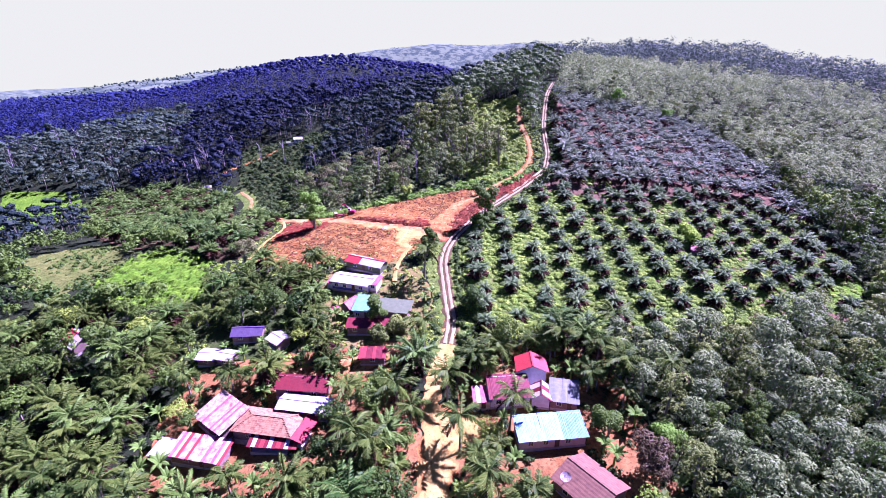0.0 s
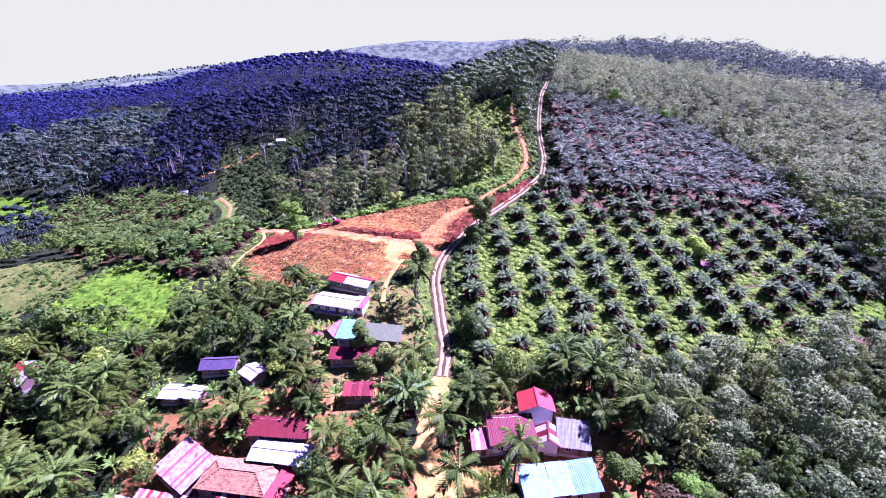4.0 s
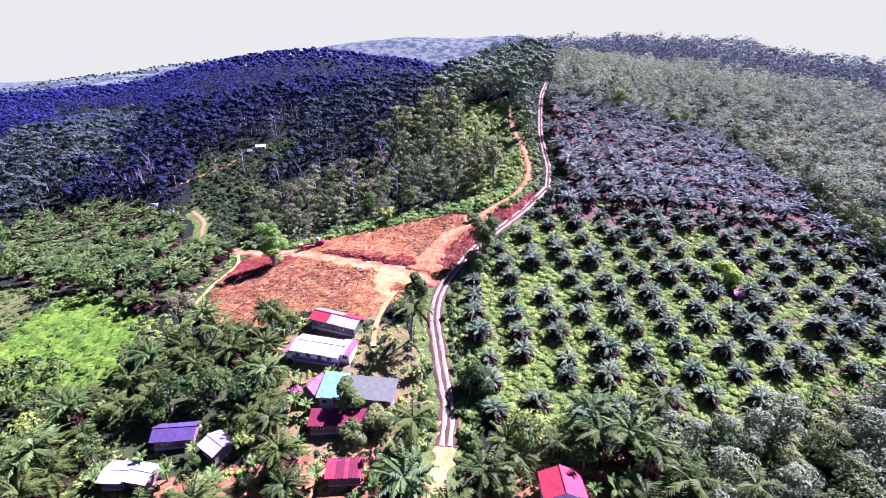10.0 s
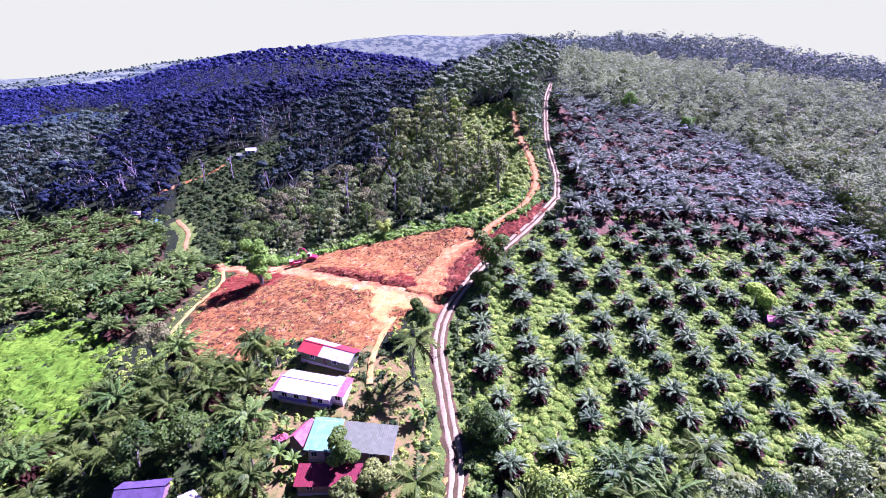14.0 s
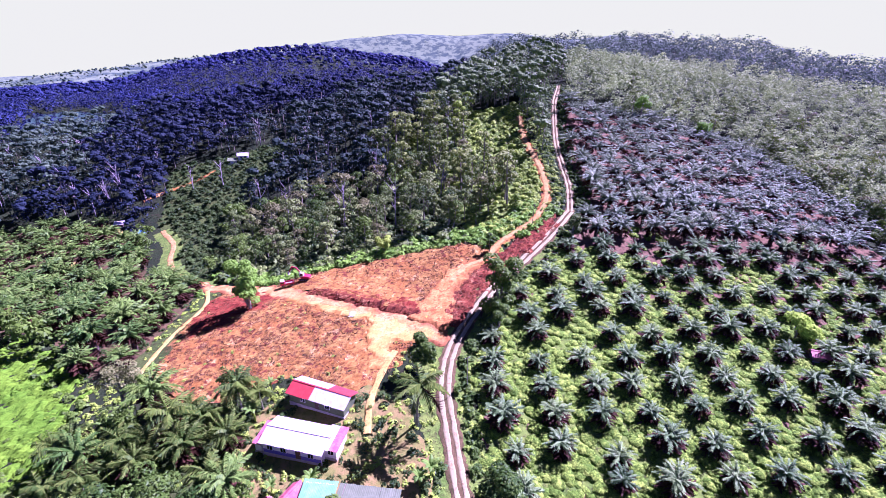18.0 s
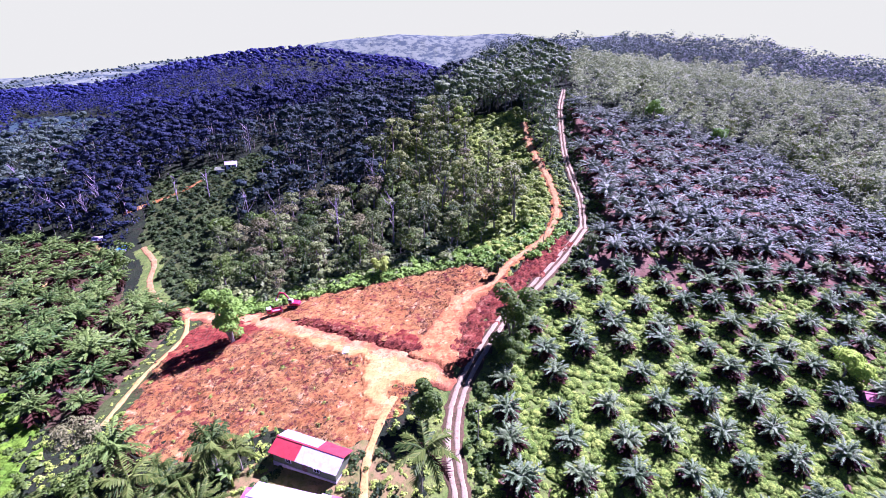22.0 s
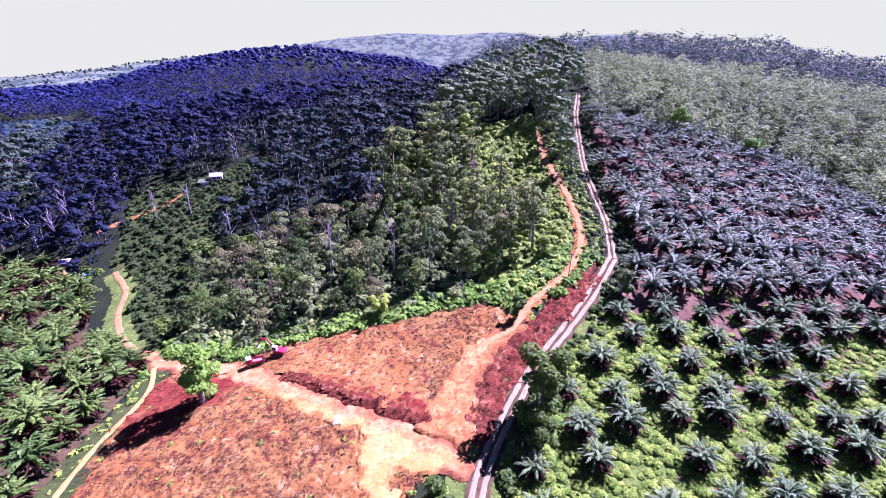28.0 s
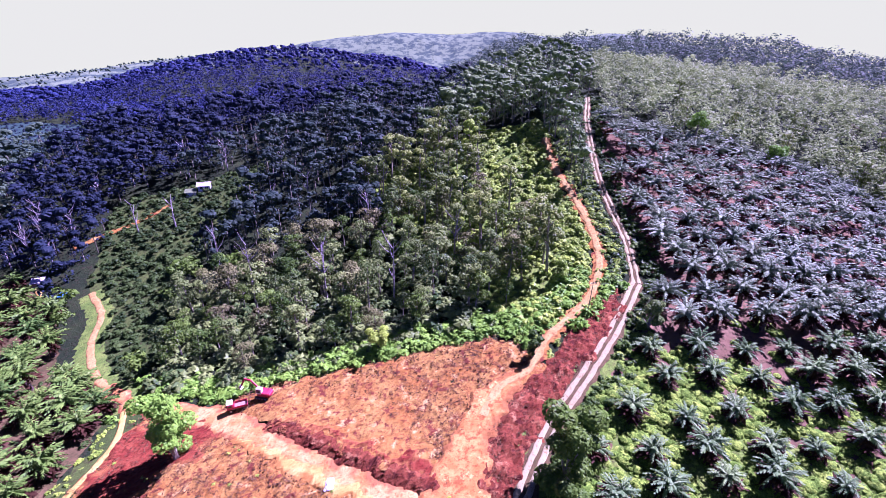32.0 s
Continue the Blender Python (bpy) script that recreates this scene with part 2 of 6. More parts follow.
# leaf colour turned blue to carry the haze over the far hills
HAZE_HILL_CANOPY = foliage("hill canopy with haze blue", ((0.014, 0.021, 0.058), (0.021, 0.031, 0.086), (0.031, 0.043, 0.112)), 0.6, 0.15, 0.1)
RUBBER_CANOPY = foliage("grey-green rubber canopy", ((0.125, 0.180, 0.054), (0.310, 0.410, 0.120), (0.400, 0.510, 0.158)), 0.55, 0.3, 0.06)
COVER_MOUND = foliage("creeper mounds", ((0.115, 0.235, 0.013), (0.235, 0.390, 0.024), (0.340, 0.475, 0.042)), 0.6, 0.1, 0.04, 0.35)
YELLOW_LIME = foliage("yellowish lime leaves", ((0.270, 0.440, 0.018), (0.330, 0.500, 0.024), (0.390, 0.550, 0.036)), 0.5, 0.12, 0.04)
MIXED = foliage("mixed forest leaves", ((0.080, 0.080, 0.024), (0.165, 0.205, 0.044), (0.260, 0.275, 0.078)), 0.5, 0.16)
TRACK_SOIL = earth("pinkish track soil", ((0.290, 0.195, 0.046), (0.350, 0.270, 0.072), (0.190, 0.090, 0.020)), 3.0, 0.6, 0.15, edge=(0.235, 0.100, 0.024))
WEED_GRASS = earth("rough grass and weeds", ((0.081, 0.155, 0.016), (0.149, 0.223, 0.026), (0.061, 0.068, 0.018)), 4.0, 0.7, 0.4)
# crop green darkened and blued to carry the haze in between
PLATEAU = earth("low crops with haze blue", ((0.022, 0.050, 0.040), (0.034, 0.068, 0.052), (0.014, 0.030, 0.030)), 9.0, 2.0, 0.8)
# green cooled towards blue, a little haze mixed into the leaf colour
RIDGE_CANOPY = foliage("ridge forest with a haze tint", ((0.030, 0.058, 0.036), (0.080, 0.130, 0.066), (0.130, 0.190, 0.098)), 0.6, 0.3, 0.08)
# dark blue leaf colour carries the valley's shade and haze
HAZY_VALLEY_CANOPY = foliage("valley forest with shade and haze blue", ((0.009, 0.016, 0.024), (0.015, 0.026, 0.037), (0.028, 0.040, 0.054)), 0.6, 0.15, 0.1)
# scrub and grass of the valley, their greens lowered to hold its shade
VALLEY_SCRUB = foliage("valley scrub darkened for shade", ((0.016, 0.038, 0.007), (0.042, 0.080, 0.012), (0.075, 0.122, 0.021)), 0.5, 0.15, 0.06)
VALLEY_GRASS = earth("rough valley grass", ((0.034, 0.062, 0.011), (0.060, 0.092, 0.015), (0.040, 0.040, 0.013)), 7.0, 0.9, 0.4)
# ---- lie of the land ----
def curve(u, us, vs):
    """Smooth curve through the stations us with the values vs."""
    u = np.asarray(u, float)
    us, vs = np.asarray(us, float), np.asarray(vs, float)
    m = np.gradient(vs, us)
    i = np.clip(np.searchsorted(us, u) - 1, 0, len(us) - 2)
    h = us[i + 1] - us[i]
    s = np.clip((u - us[i]) / h, 0, 1)
    a, b, c, d = (1 + 2 * s) * (1 - s) ** 2, s * (1 - s) ** 2, s * s * (3 - 2 * s), s * s * (s - 1)
    return a * vs[i] + b * h * m[i] + c * vs[i + 1] + d * h * m[i + 1]


def ramp(v, a, b):
    s = np.clip((np.asarray(v, float) - a) / (b - a), 0, 1)
    return s * s * (3 - 2 * s)


def ridge_x(y):
    """Where the crest of the spur with the road on it runs."""
    return curve(y, (20, 110, 150, 190, 220, 290, 350, 440), (-2, 2, 13, 36, 50, 60, 76, 100))


def far_range(x, y, start, bearings, reach, width, drop):
    """A range of hills at a distance of reach: its height over each bearing."""
    r, az = np.hypot(x, y), np.degrees(np.arctan2(x, y))
    top = curve(az, start, bearings)
    return (top + drop) * np.exp(-((r - reach) / width) ** 2) - drop


def wave(x, y, size, seed=0.0):
    """Soft rolling unevenness between about -1 and 1."""
    a, b = x / size, y / size
    return (np.sin(1.7 * a + 0.6 * b + seed) * np.cos(1.1 * b - 0.4 * a + 2 * seed) + 0.6 * np.sin(2.9 * b - 1.3 * a + 3 * seed) * np.cos(2.3 * a + seed)) / 1.5


def land(x, y):
    x, y = np.asarray(x, float), np.asarray(y, float)
    crest = curve(y, (-100, 20, 60, 90, 110, 135, 160, 190, 250, 310, 360, 430, 600), (-34, -20, -15.5, -11, -8, -3.5, 1, 6.3, 18, 31, 31, 28, 15))
    xr = ridge_x(y)
    left, right = np.maximum(xr - x, 0), np.maximum(x - xr, 0)
    sl = curve(y, (20, 140, 185, 205, 260, 330, 430), (0.10, 0.11, 0.19, 0.23, 0.27, 0.24, 0.12))
    sr = curve(y, (20, 155, 185, 255, 285, 360, 430), (0.0, 0.02, 0.06, 0.16, 0.20, 0.16, 0.10))
    soft = 14.0
    dl = np.sqrt(left ** 2 + soft ** 2) - soft
    dr = np.sqrt(right ** 2 + soft ** 2) - soft
    near = crest - sl * 190 * np.tanh(dl / 190) - sr * 170 * np.tanh(dr / 170)
    near = near + 0.7 * wave(x, y, 26.0, 1.0) * ramp(np.hypot(left, right), 8, 40)
    r = np.hypot(x, y)
    # beyond the spur the land falls to about the valley's level and rises again to the ranges
    out = ramp(r, 380, 620)
    base = near * (1 - out) - 50 * out - 40 * ramp(r, 1000, 1400) - 0.07 * np.maximum(r - 1400, 0)
    b = far_range(x, y, (-60, -45, -41, -33, -28, -23, -17, -12, -9, -4, 0, 6), (-60, -46, -41, -36, -32, -8, 8, 13, 12, 5, -2, -45), 900, 230, 50) + 50
    a = far_range(x, y, (2, 7, 13, 19, 25, 30, 34, 38, 41, 50, 60), (-20, 26, 39, 40, 39, 36, 30, 26, 22, 0, -45), 640, 170, 50) + 50
    c = far_range(x, y, (-70, -41, -37, -33, -28, -23, -20, -10, 0), (-116, -98, -88, -70, -56, -36, -27, -36, -116), 1800, 330, 118) + 118
    d = far_range(x, y, (-30, -15, -10, -5, 0, 4.5, 10, 16, 22, 25, 30, 45), (-200, -110, -42, -5, 15, 8, 28, -2, 24, 4, -52, -200), 3500, 420, 237) + 237
    hills = b + a + c + d
    return base + hills + ramp(r, 420, 700) * (4 * wave(x, y, 90.0, 2.0) + 2 * wave(x, y, 37.0, 4.0))

# ---- building helpers ----
def part(name, bm, mat, parent=None, label=""):
    me = bpy.data.meshes.new(name)
    bm.to_mesh(me)
    bm.free()
    me.materials.append(mat)
    ob = new(name, me)
    ob.parent = parent
    return tagged(ob, label)


def thing(name, m, label, category, group=""):
    ob = new(name)
    ob.matrix_world = m
    ob.empty_display_size = 0.3
    return tagged(ob, label, category, group)


def raw(name, verts, faces, mat, parent=None, tints=None, smooth=False):
    """A mesh object out of arrays: corners and three- or four-sided faces of one kind."""
    me = bpy.data.meshes.new(name)
    verts, faces = np.asarray(verts, np.float32), np.asarray(faces, np.int32)
    n, k = faces.shape
    me.vertices.add(len(verts))
    me.vertices.foreach_set("co", verts.ravel())
    me.loops.add(n * k)
    me.loops.foreach_set("vertex_index", faces.ravel())
    me.polygons.add(n)
    me.polygons.foreach_set("loop_start", np.arange(0, n * k, k, dtype=np.int32))
    me.polygons.foreach_set("use_smooth", np.full(n, smooth))
    if tints is not None:
        me.attributes.new("tint", "FLOAT", "POINT").data.foreach_set("value", np.asarray(tints, np.float32))
    me.update(calc_edges=True)
    me.materials.append(mat)
    ob = new(name, me)
    ob.parent = parent
    return ob


def inside(poly, x, y):
    """Which points lie in the outline."""
    x, y = np.asarray(x, float), np.asarray(y, float)
    res = np.zeros(x.shape, bool)
    for (x0, y0), (x1, y1) in zip(poly, poly[1:] + poly[:1]):
        cut = ((y0 > y) != (y1 > y)) & (x < (x1 - x0) * (y - y0) / ((y1 - y0) or 1e-9) + x0)
        res ^= cut
    return res


def line_of(points, step):
    """Evenly spaced points along a smooth line through the given ones."""
    p = np.array(points, float)
    s = np.concatenate([[0], np.cumsum(np.hypot(*np.diff(p, axis=0).T))])
    u = np.linspace(0, s[-1], int(s[-1] / step) + 1)
    return np.stack([curve(u, s, p[:, 0]), curve(u, s, p[:, 1])], 1)


def away(points, x, y):
    """Distance of each place from a line."""
    p = np.array(points, float)
    x, y = np.asarray(x, float), np.asarray(y, float)
    best = np.full(x.shape, 1e9)
    for a, b in zip(p[:-1], p[1:]):
        d = b - a
        s = np.clip(((x - a[0]) * d[0] + (y - a[1]) * d[1]) / (d @ d), 0, 1)
        best = np.minimum(best, np.hypot(x - a[0] - s * d[0], y - a[1] - s * d[1]))
    return best


# ---- the plan ----
ROAD = [(-2, 40), (-1.8, 68), (-2.5, 84), (-1.5, 92), (1.2, 101), (2.2, 110), (1.5, 117), (0.7, 127), (0.2, 137), (1.9, 146), (4.5, 152), (9, 159.5), (15.5, 169), (23.5, 178), (34.6, 191), (43.7, 203.4), (47.7, 219.4), (49.6, 235.7), (51.4, 250.6), (55.4, 271.4), (61.4, 296.3), (66, 309.5), (70, 322)]
RED_TRACK = [(4, 172), (7.1, 177.2), (13.9, 181.5), (19.1, 188.7), (31.6, 199.9), (38.1, 212.1), (40.9, 227.4), (41.4, 245.7), (40.6, 262.7), (42, 283.4)]
CLAY_ROAD = [(2, 149), (-6.5, 156), (-17, 164.2), (-31.9, 174.1), (-49.9, 185.1), (-65.5, 191.3), (-84, 208), (-94, 224), (-98, 236), (-108, 249)]
FOOTPATH = [(-10, 148), (-13, 141), (-14.5, 134), (-14.5, 128)]
EDGE_PATH = [(-66.5, 150), (-65.8, 165), (-64, 182), (-67, 190)]
HUT_PATH = [(-132, 258), (-126, 252), (-124, 246), (-131, 238), (-135, 230)]
UPPER_FIELD = [(-48, 185.5), (-43, 190), (-30, 191), (-19, 191.5), (-4.5, 192.5), (9, 193), (17, 188), (17, 181), (9, 176), (3, 165), (-4, 158.5), (-19, 168.5), (-31, 177.5)]
LOWER_FIELD = [(-64, 150), (-65, 166), (-63, 187), (-50, 186), (-36, 176), (-21, 164), (-8, 155), (-6, 149), (-14, 139), (-22, 140), (-34, 145), (-48, 139), (-58, 142)]
CUT_BANK = [(40, 205), (36.5, 193), (23, 178.8), (11, 164), (4, 153), (1, 156), (2.5, 164), (8, 173.5), (17, 182.5), (27, 193)]
GRASS_FIELD = [(-115, 161), (-112, 172), (-92, 160), (-78, 147), (-70, 130), (-73, 121), (-95, 124), (-105, 125), (-114, 138)]
BROWN_FIELD = [(-142, 146), (-169, 177), (-145, 189), (-122, 172), (-116, 158), (-116, 138), (-124, 134)]
FAR_MEADOW = [(-255, 272), (-210, 268), (-190, 244), (-204, 226), (-236, 228)]
FAR_PLATEAU = [(-372, 562), (-275, 537), (-205, 430), (-178, 372), (-237, 378), (-310, 440)]
RIGHT_MEADOW = [(104, 112), (110, 124), (119, 131), (124, 127), (117, 115)]
YARD = [(-5, 58), (-5, 70), (-3.5, 80), (1, 83), (7, 80), (11, 79), (10, 74), (3, 70), (1, 58)]
PLANTATION = [(6, 108), (14, 106), (40, 104), (75, 108), (112, 110), (128, 140), (132, 165), (136, 195), (146, 228), (140, 262), (134, 274), (94, 281), (66, 290), (58, 265), (53, 235), (50, 212), (44, 196), (30, 180), (18, 166), (10, 152), (6, 140)]
LEFT_PLANTATION = [(-70, 152), (-69, 190), (-97, 213), (-113, 240), (-140, 262), (-184, 262), (-196, 244), (-150, 196), (-122, 176), (-108, 178), (-88, 162), (-78, 150)]
VILLAGE = [(-80, 55), (-80, 118), (-66, 142), (-48, 138), (-10, 138), (-2, 120), (8, 104), (40, 102), (45, 55)]
BUSH_SLOPE = [(12, 196), (20, 191), (34, 205), (39, 225), (40, 262), (45, 300), (6, 304), (-26, 280), (0, 230)]
SCRUB_VALLEY = [(-70, 196), (-88, 214), (-112, 255), (-125, 300), (-60, 330), (-70, 280), (-80, 240), (-68, 215)]

# ---- ground: one sheet out to the horizon ----
def build_land():
    gx = np.concatenate([-np.geomspace(4400, 205, 62), np.linspace(-200, 180, 160), np.geomspace(185, 4400, 62)])
    gy = np.concatenate([np.linspace(-600, -20, 14), np.linspace(-10, 340, 150), np.geomspace(344, 4600, 105)])
    X, Y = np.meshgrid(gx, gy)
    Z = land(X, Y)
    nx, ny = len(gx), len(gy)
    i = (np.arange(ny - 1)[:, None] * nx + np.arange(nx - 1)[None, :]).ravel()
    f = np.stack([i, i + 1, i + 1 + nx, i + nx], 1)
    return tagged(raw("ground", np.stack([X, Y, Z], -1).reshape(-1, 3), f, GROUND, tints=(ramp(np.hypot(X, Y), 1250, 1500) * 1.0).ravel(), smooth=True), "dark green undergrowth covering hilly tropical land", "ground", kind="structure")


def patch(name, poly, mat, label, category, step=0.7, lift=0.06, relief=0.0, ragged=1.2, extra=None):
    """A sheet of soil or grass that follows the land inside a ragged outline."""
    p = np.array(poly)
    xs = np.arange(p[:, 0].min() - 2, p[:, 0].max() + 2, step)
    ys = np.arange(p[:, 1].min() - 2, p[:, 1].max() + 2, step)
    X, Y = np.meshgrid(xs, ys)
    wx = X + ragged * wave(X, Y, 2.6, 1.0) + 0.5 * ragged * wave(X, Y, 0.9, 2.0)
    wy = Y + ragged * wave(X, Y, 2.9, 5.0) + 0.5 * ragged * wave(X, Y, 1.1, 3.0)
    depth = away(poly + poly[:1], wx, wy) * np.where(inside(poly, wx, wy), 1, -1)
    gy, gx = np.gradient(depth, step)
    size = np.maximum(np.hypot(gx, gy), 0.5)
    pull = np.where(depth < 0, np.clip(-depth / size, 0, 1.5 * step), 0.0)
    X, Y = X + pull * gx / size, Y + pull * gy / size
    rng = np.random.default_rng(len(name))
    fade = np.clip(depth / 0.8, 0, 1)
    Z = land(X, Y) + lift * (0.4 + 0.6 * fade) + fade * relief * (0.6 * wave(X, Y, 1.6, 0.3) + 0.5 * rng.standard_normal(X.shape) * 0.6 + 0.5)
    if extra is not None:
        Z = Z + extra(X, Y)
    nx = len(xs)
    keep = depth > 0
    cell = keep[:-1, :-1] | keep[1:, :-1] | keep[:-1, 1:] | keep[1:, 1:]
    r, c = np.nonzero(cell)
    i = r * nx + c
    f = np.stack([i, i + 1, i + 1 + nx, i + nx], 1)
    used, inv = np.unique(f, return_inverse=True)
    v = np.stack([X, Y, Z], -1).reshape(-1, 3)[used]
    return tagged(raw(name, v, inv.reshape(-1, 4), mat, tints=np.clip(depth / 2.6, 0, 1).ravel()[used]), label, category, kind="structure")


def ribbon(name, points, half, mat, label, category, lift=0.1, offset=0.0, wobble=0.15, step=0.8, parent=None, thick=0.0):
    """A strip of road along a line; offset shifts it sideways."""
    p = line_of(points, step)
    d = np.gradient(p, axis=0)
    d /= np.linalg.norm(d, axis=1)[:, None]
    nrm = np.stack([-d[:, 1], d[:, 0]], 1)
    s = np.arange(len(p)) * step
    cols = np.linspace(-1, 1, 7)
    rows = []
    for k, c in enumerate(cols):
        w = half * c + (wobble * wave(s, s * 0.3 + 40 * c, 1.9, c) + 0.8 * wobble * wave(s, 9 * c, 0.7, 2.0) if abs(c) == 1 else 0)
        q = p + nrm * (offset + w)[:, None] if np.ndim(w) else p + nrm * (offset + w)
        rows.append(np.column_stack([q, land(q[:, 0], q[:, 1]) + lift - (0.12 if abs(c) == 1 else 0)]))
    v = np.concatenate(rows)
    n = len(p)
    i = (np.arange(len(cols) - 1)[:, None] * n + np.arange(n - 1)[None, :]).ravel()
    ob = raw(name, v, np.stack([i + n, i + n + 1, i + 1, i], 1), mat, parent, tints=np.repeat(1 - 0.8 * np.abs(cols) ** 3, n), smooth=True)
    return tagged(ob, label, category, kind="structure") if parent is None else ob


# ---- leaves, fronds and trunks as arrays ----
def tube(points, radii, sides=6):
    """A tapered limb along points."""
    p, n = np.array(points, float), len(points)
    a = np.arange(sides) * 2 * np.pi / sides
    ring = np.stack([np.cos(a), np.sin(a), 0 * a], 1)
    v = (p[:, None, :] + ring[None] * np.array(radii)[:, None, None]).reshape(-1, 3)
    f = [(k * sides + i, k * sides + (i + 1) % sides, (k + 1) * sides + (i + 1) % sides, (k + 1) * sides + i) for k in range(n - 1) for i in range(sides)]
    return v, np.array(f)


def leafy(rng, lobes, count, size, flat=0.75, up=0.4):
    """Small leaf clumps over the surface of some lobes: four-cornered, ragged, each turned its own way."""
    lob = np.array(lobes, float)
    w = lob[:, 3] ** 2
    k = rng.choice(len(lob), count, p=w / w.sum())
    d = rng.standard_normal((count, 3))
    d[:, 2] = np.where(rng.random(count) < 0.8, np.abs(d[:, 2]), d[:, 2])
    d /= np.linalg.norm(d, axis=1)[:, None]
    rad = lob[k, 3] * (0.82 + 0.24 * rng.random(count))
    c = lob[k, :3] + d * rad[:, None] * np.array([1, 1, flat])
    nrm = d + 0.38 * rng.standard_normal((count, 3)) + np.array([0, 0, up])
    nrm /= np.linalg.norm(nrm, axis=1)[:, None]
    u = np.cross(nrm, rng.standard_normal((count, 3)))
    u /= np.linalg.norm(u, axis=1)[:, None]
    t = np.cross(nrm, u)
    s = size * (0.55 + 0.9 * rng.random(count))[:, None]
    a = [s * (0.5 + 0.5 * rng.random((count, 1))) for _ in range(4)]
    v = np.stack([c + u * a[0], c + t * a[1] * 0.8 - nrm * s * 0.2, c - u * a[2], c - t * a[3] * 0.8 - nrm * s * 0.2], 1).reshape(-1, 3)
    return v, np.arange(count * 4).reshape(-1, 4)


def puffs(rng, lobes, flat=0.8, caps=False):
    """Lumpy balls of foliage, meant to be overgrown with leaf clumps; caps: without their undersides."""
    g = np.array([-1.0, 0.0, 1.0])
    pts, quads = {}, []
    for ax in range(3):
        for side in (-1.0, 1.0):
            for i in range(2):
                for j in range(2):
                    q = []
                    for di, dj in ((0, 0), (1, 0), (1, 1), (0, 1)):
                        p = [0.0, 0.0, 0.0]
                        p[ax], p[(ax + 1) % 3], p[(ax + 2) % 3] = side, g[i + di], g[j + dj]
                        q.append(pts.setdefault(tuple(p), len(pts)))
                    if not (caps and ax == 2 and side < 0):
                        quads.append(q if side > 0 else q[::-1])
    ball = np.array(list(pts))
    ball /= np.linalg.norm(ball, axis=1)[:, None]
    out = []
    for x, y, z, r in lobes:
        v = ball * r * (0.82 + 0.32 * rng.random((len(ball), 1))) * np.array([1, 1, flat])
        out.append((turned(v, 6.283 * rng.random(), (x, y, z)), np.array(quads)))
    return joined(out)


def lobed(rng, width, height, base, n):
    """Lobes of a crown of some width and height above base."""
    out = [(0, 0, base + height * 0.55, width * 0.30)]
    for i in range(n):
        a, r = rng.random() * 6.283, width * (0.18 + 0.2 * rng.random())
        out.append((r * math.cos(a), r * math.sin(a), base + height * (0.25 + 0.6 * rng.random()), width * (0.15 + 0.11 * rng.random())))
    return out


def frond(rng, length, lift, droop, leaflets, width, sides=2):
    """One feathered frond along +x: an arched rib with two rows of hanging leaflets."""
    s = np.linspace(0, 1, 7)
    ang = lift - droop * s ** 1.4
    seg = length / 6
    x = np.concatenate([[0], np.cumsum(np.cos(ang[:-1]) * seg)])
    z = np.concatenate([[0], np.cumsum(np.sin(ang[:-1]) * seg)])
    v, f = [], []
    for i in range(6):
        w0, w1 = 0.09 * (1 - s[i]) + 0.02, 0.09 * (1 - s[i + 1]) + 0.02
        b = len(v)
        v += [(x[i], -w0, z[i]), (x[i + 1], -w1, z[i + 1]), (x[i + 1], w1, z[i + 1]), (x[i], w0, z[i])]
        f.append((b, b + 1, b + 2, b + 3))
    for side in (-1, 1):
        for j in range(leaflets):
            q = 0.16 + 0.84 * (j + 0.5 * rng.random()) / leaflets
            px, pz = np.interp(q, s, x), np.interp(q, s, z)
            ln = width * (math.sin(math.pi * min(q * 0.93 + 0.1, 1)) ** 0.6 * 0.8 + 0.25) * (0.8 + 0.4 * rng.random())
            wd = length / leaflets * 0.45
            fall = 0.25 + 0.5 * rng.random()
            fw = 0.7 + 0.4 * q
            b = len(v)
            v += [(px - wd, 0, pz), (px + wd, 0, pz), (px + wd * 0.6 + ln * fw, side * ln, pz - ln * fall), (px - wd * 0.3 + ln * fw, side * ln * 0.96, pz - ln * fall)]
            f.append((b, b + 1, b + 2, b + 3) if side > 0 else (b + 3, b + 2, b + 1, b))
    return np.array(v), np.array(f)


def turned(v, yaw, at=(0, 0, 0), scale=1.0, roll=0.0):
    c, s = math.cos(yaw), math.sin(yaw)
    w = v * scale
    if roll:
        cr, sr = math.cos(roll), math.sin(roll)
        w = np.column_stack([w[:, 0], w[:, 1] * cr - w[:, 2] * sr, w[:, 1] * sr + w[:, 2] * cr])
    return np.column_stack([w[:, 0] * c - w[:, 1] * s, w[:, 0] * s + w[:, 1] * c, w[:, 2]]) + np.array(at)


def joined(pieces):
    v, f, n = [], [], 0
    for a, b in pieces:
        v.append(a)
        f.append(b + n)
        n += len(a)
    return np.concatenate(v), np.concatenate(f)


def palm_crown(rng, fronds, length, leaflets, width, height, low=-0.5, high=1.25, droop=1.3):
    """A rosette of fronds from hanging to nearly upright."""
    out = []
    for i in range(fronds):
        q = (i + 0.5) / fronds
        lift = low + (high - low) * q ** 0.9
        ln = length * (0.72 + 0.42 * rng.random()) * (1.0 - 0.22 * q)
        out.append((turned(frond(rng, ln, lift + 0.12 * rng.standard_normal(), droop * (0.8 + 0.4 * rng.random()), leaflets, width)[0], i * 2.39996 + 0.4 * rng.standard_normal(), (0, 0, height), 1.0, 0.4 * rng.standard_normal()),
                    frond(rng, 1, 0, 0, leaflets, 1)[1]))
    return joined(out)


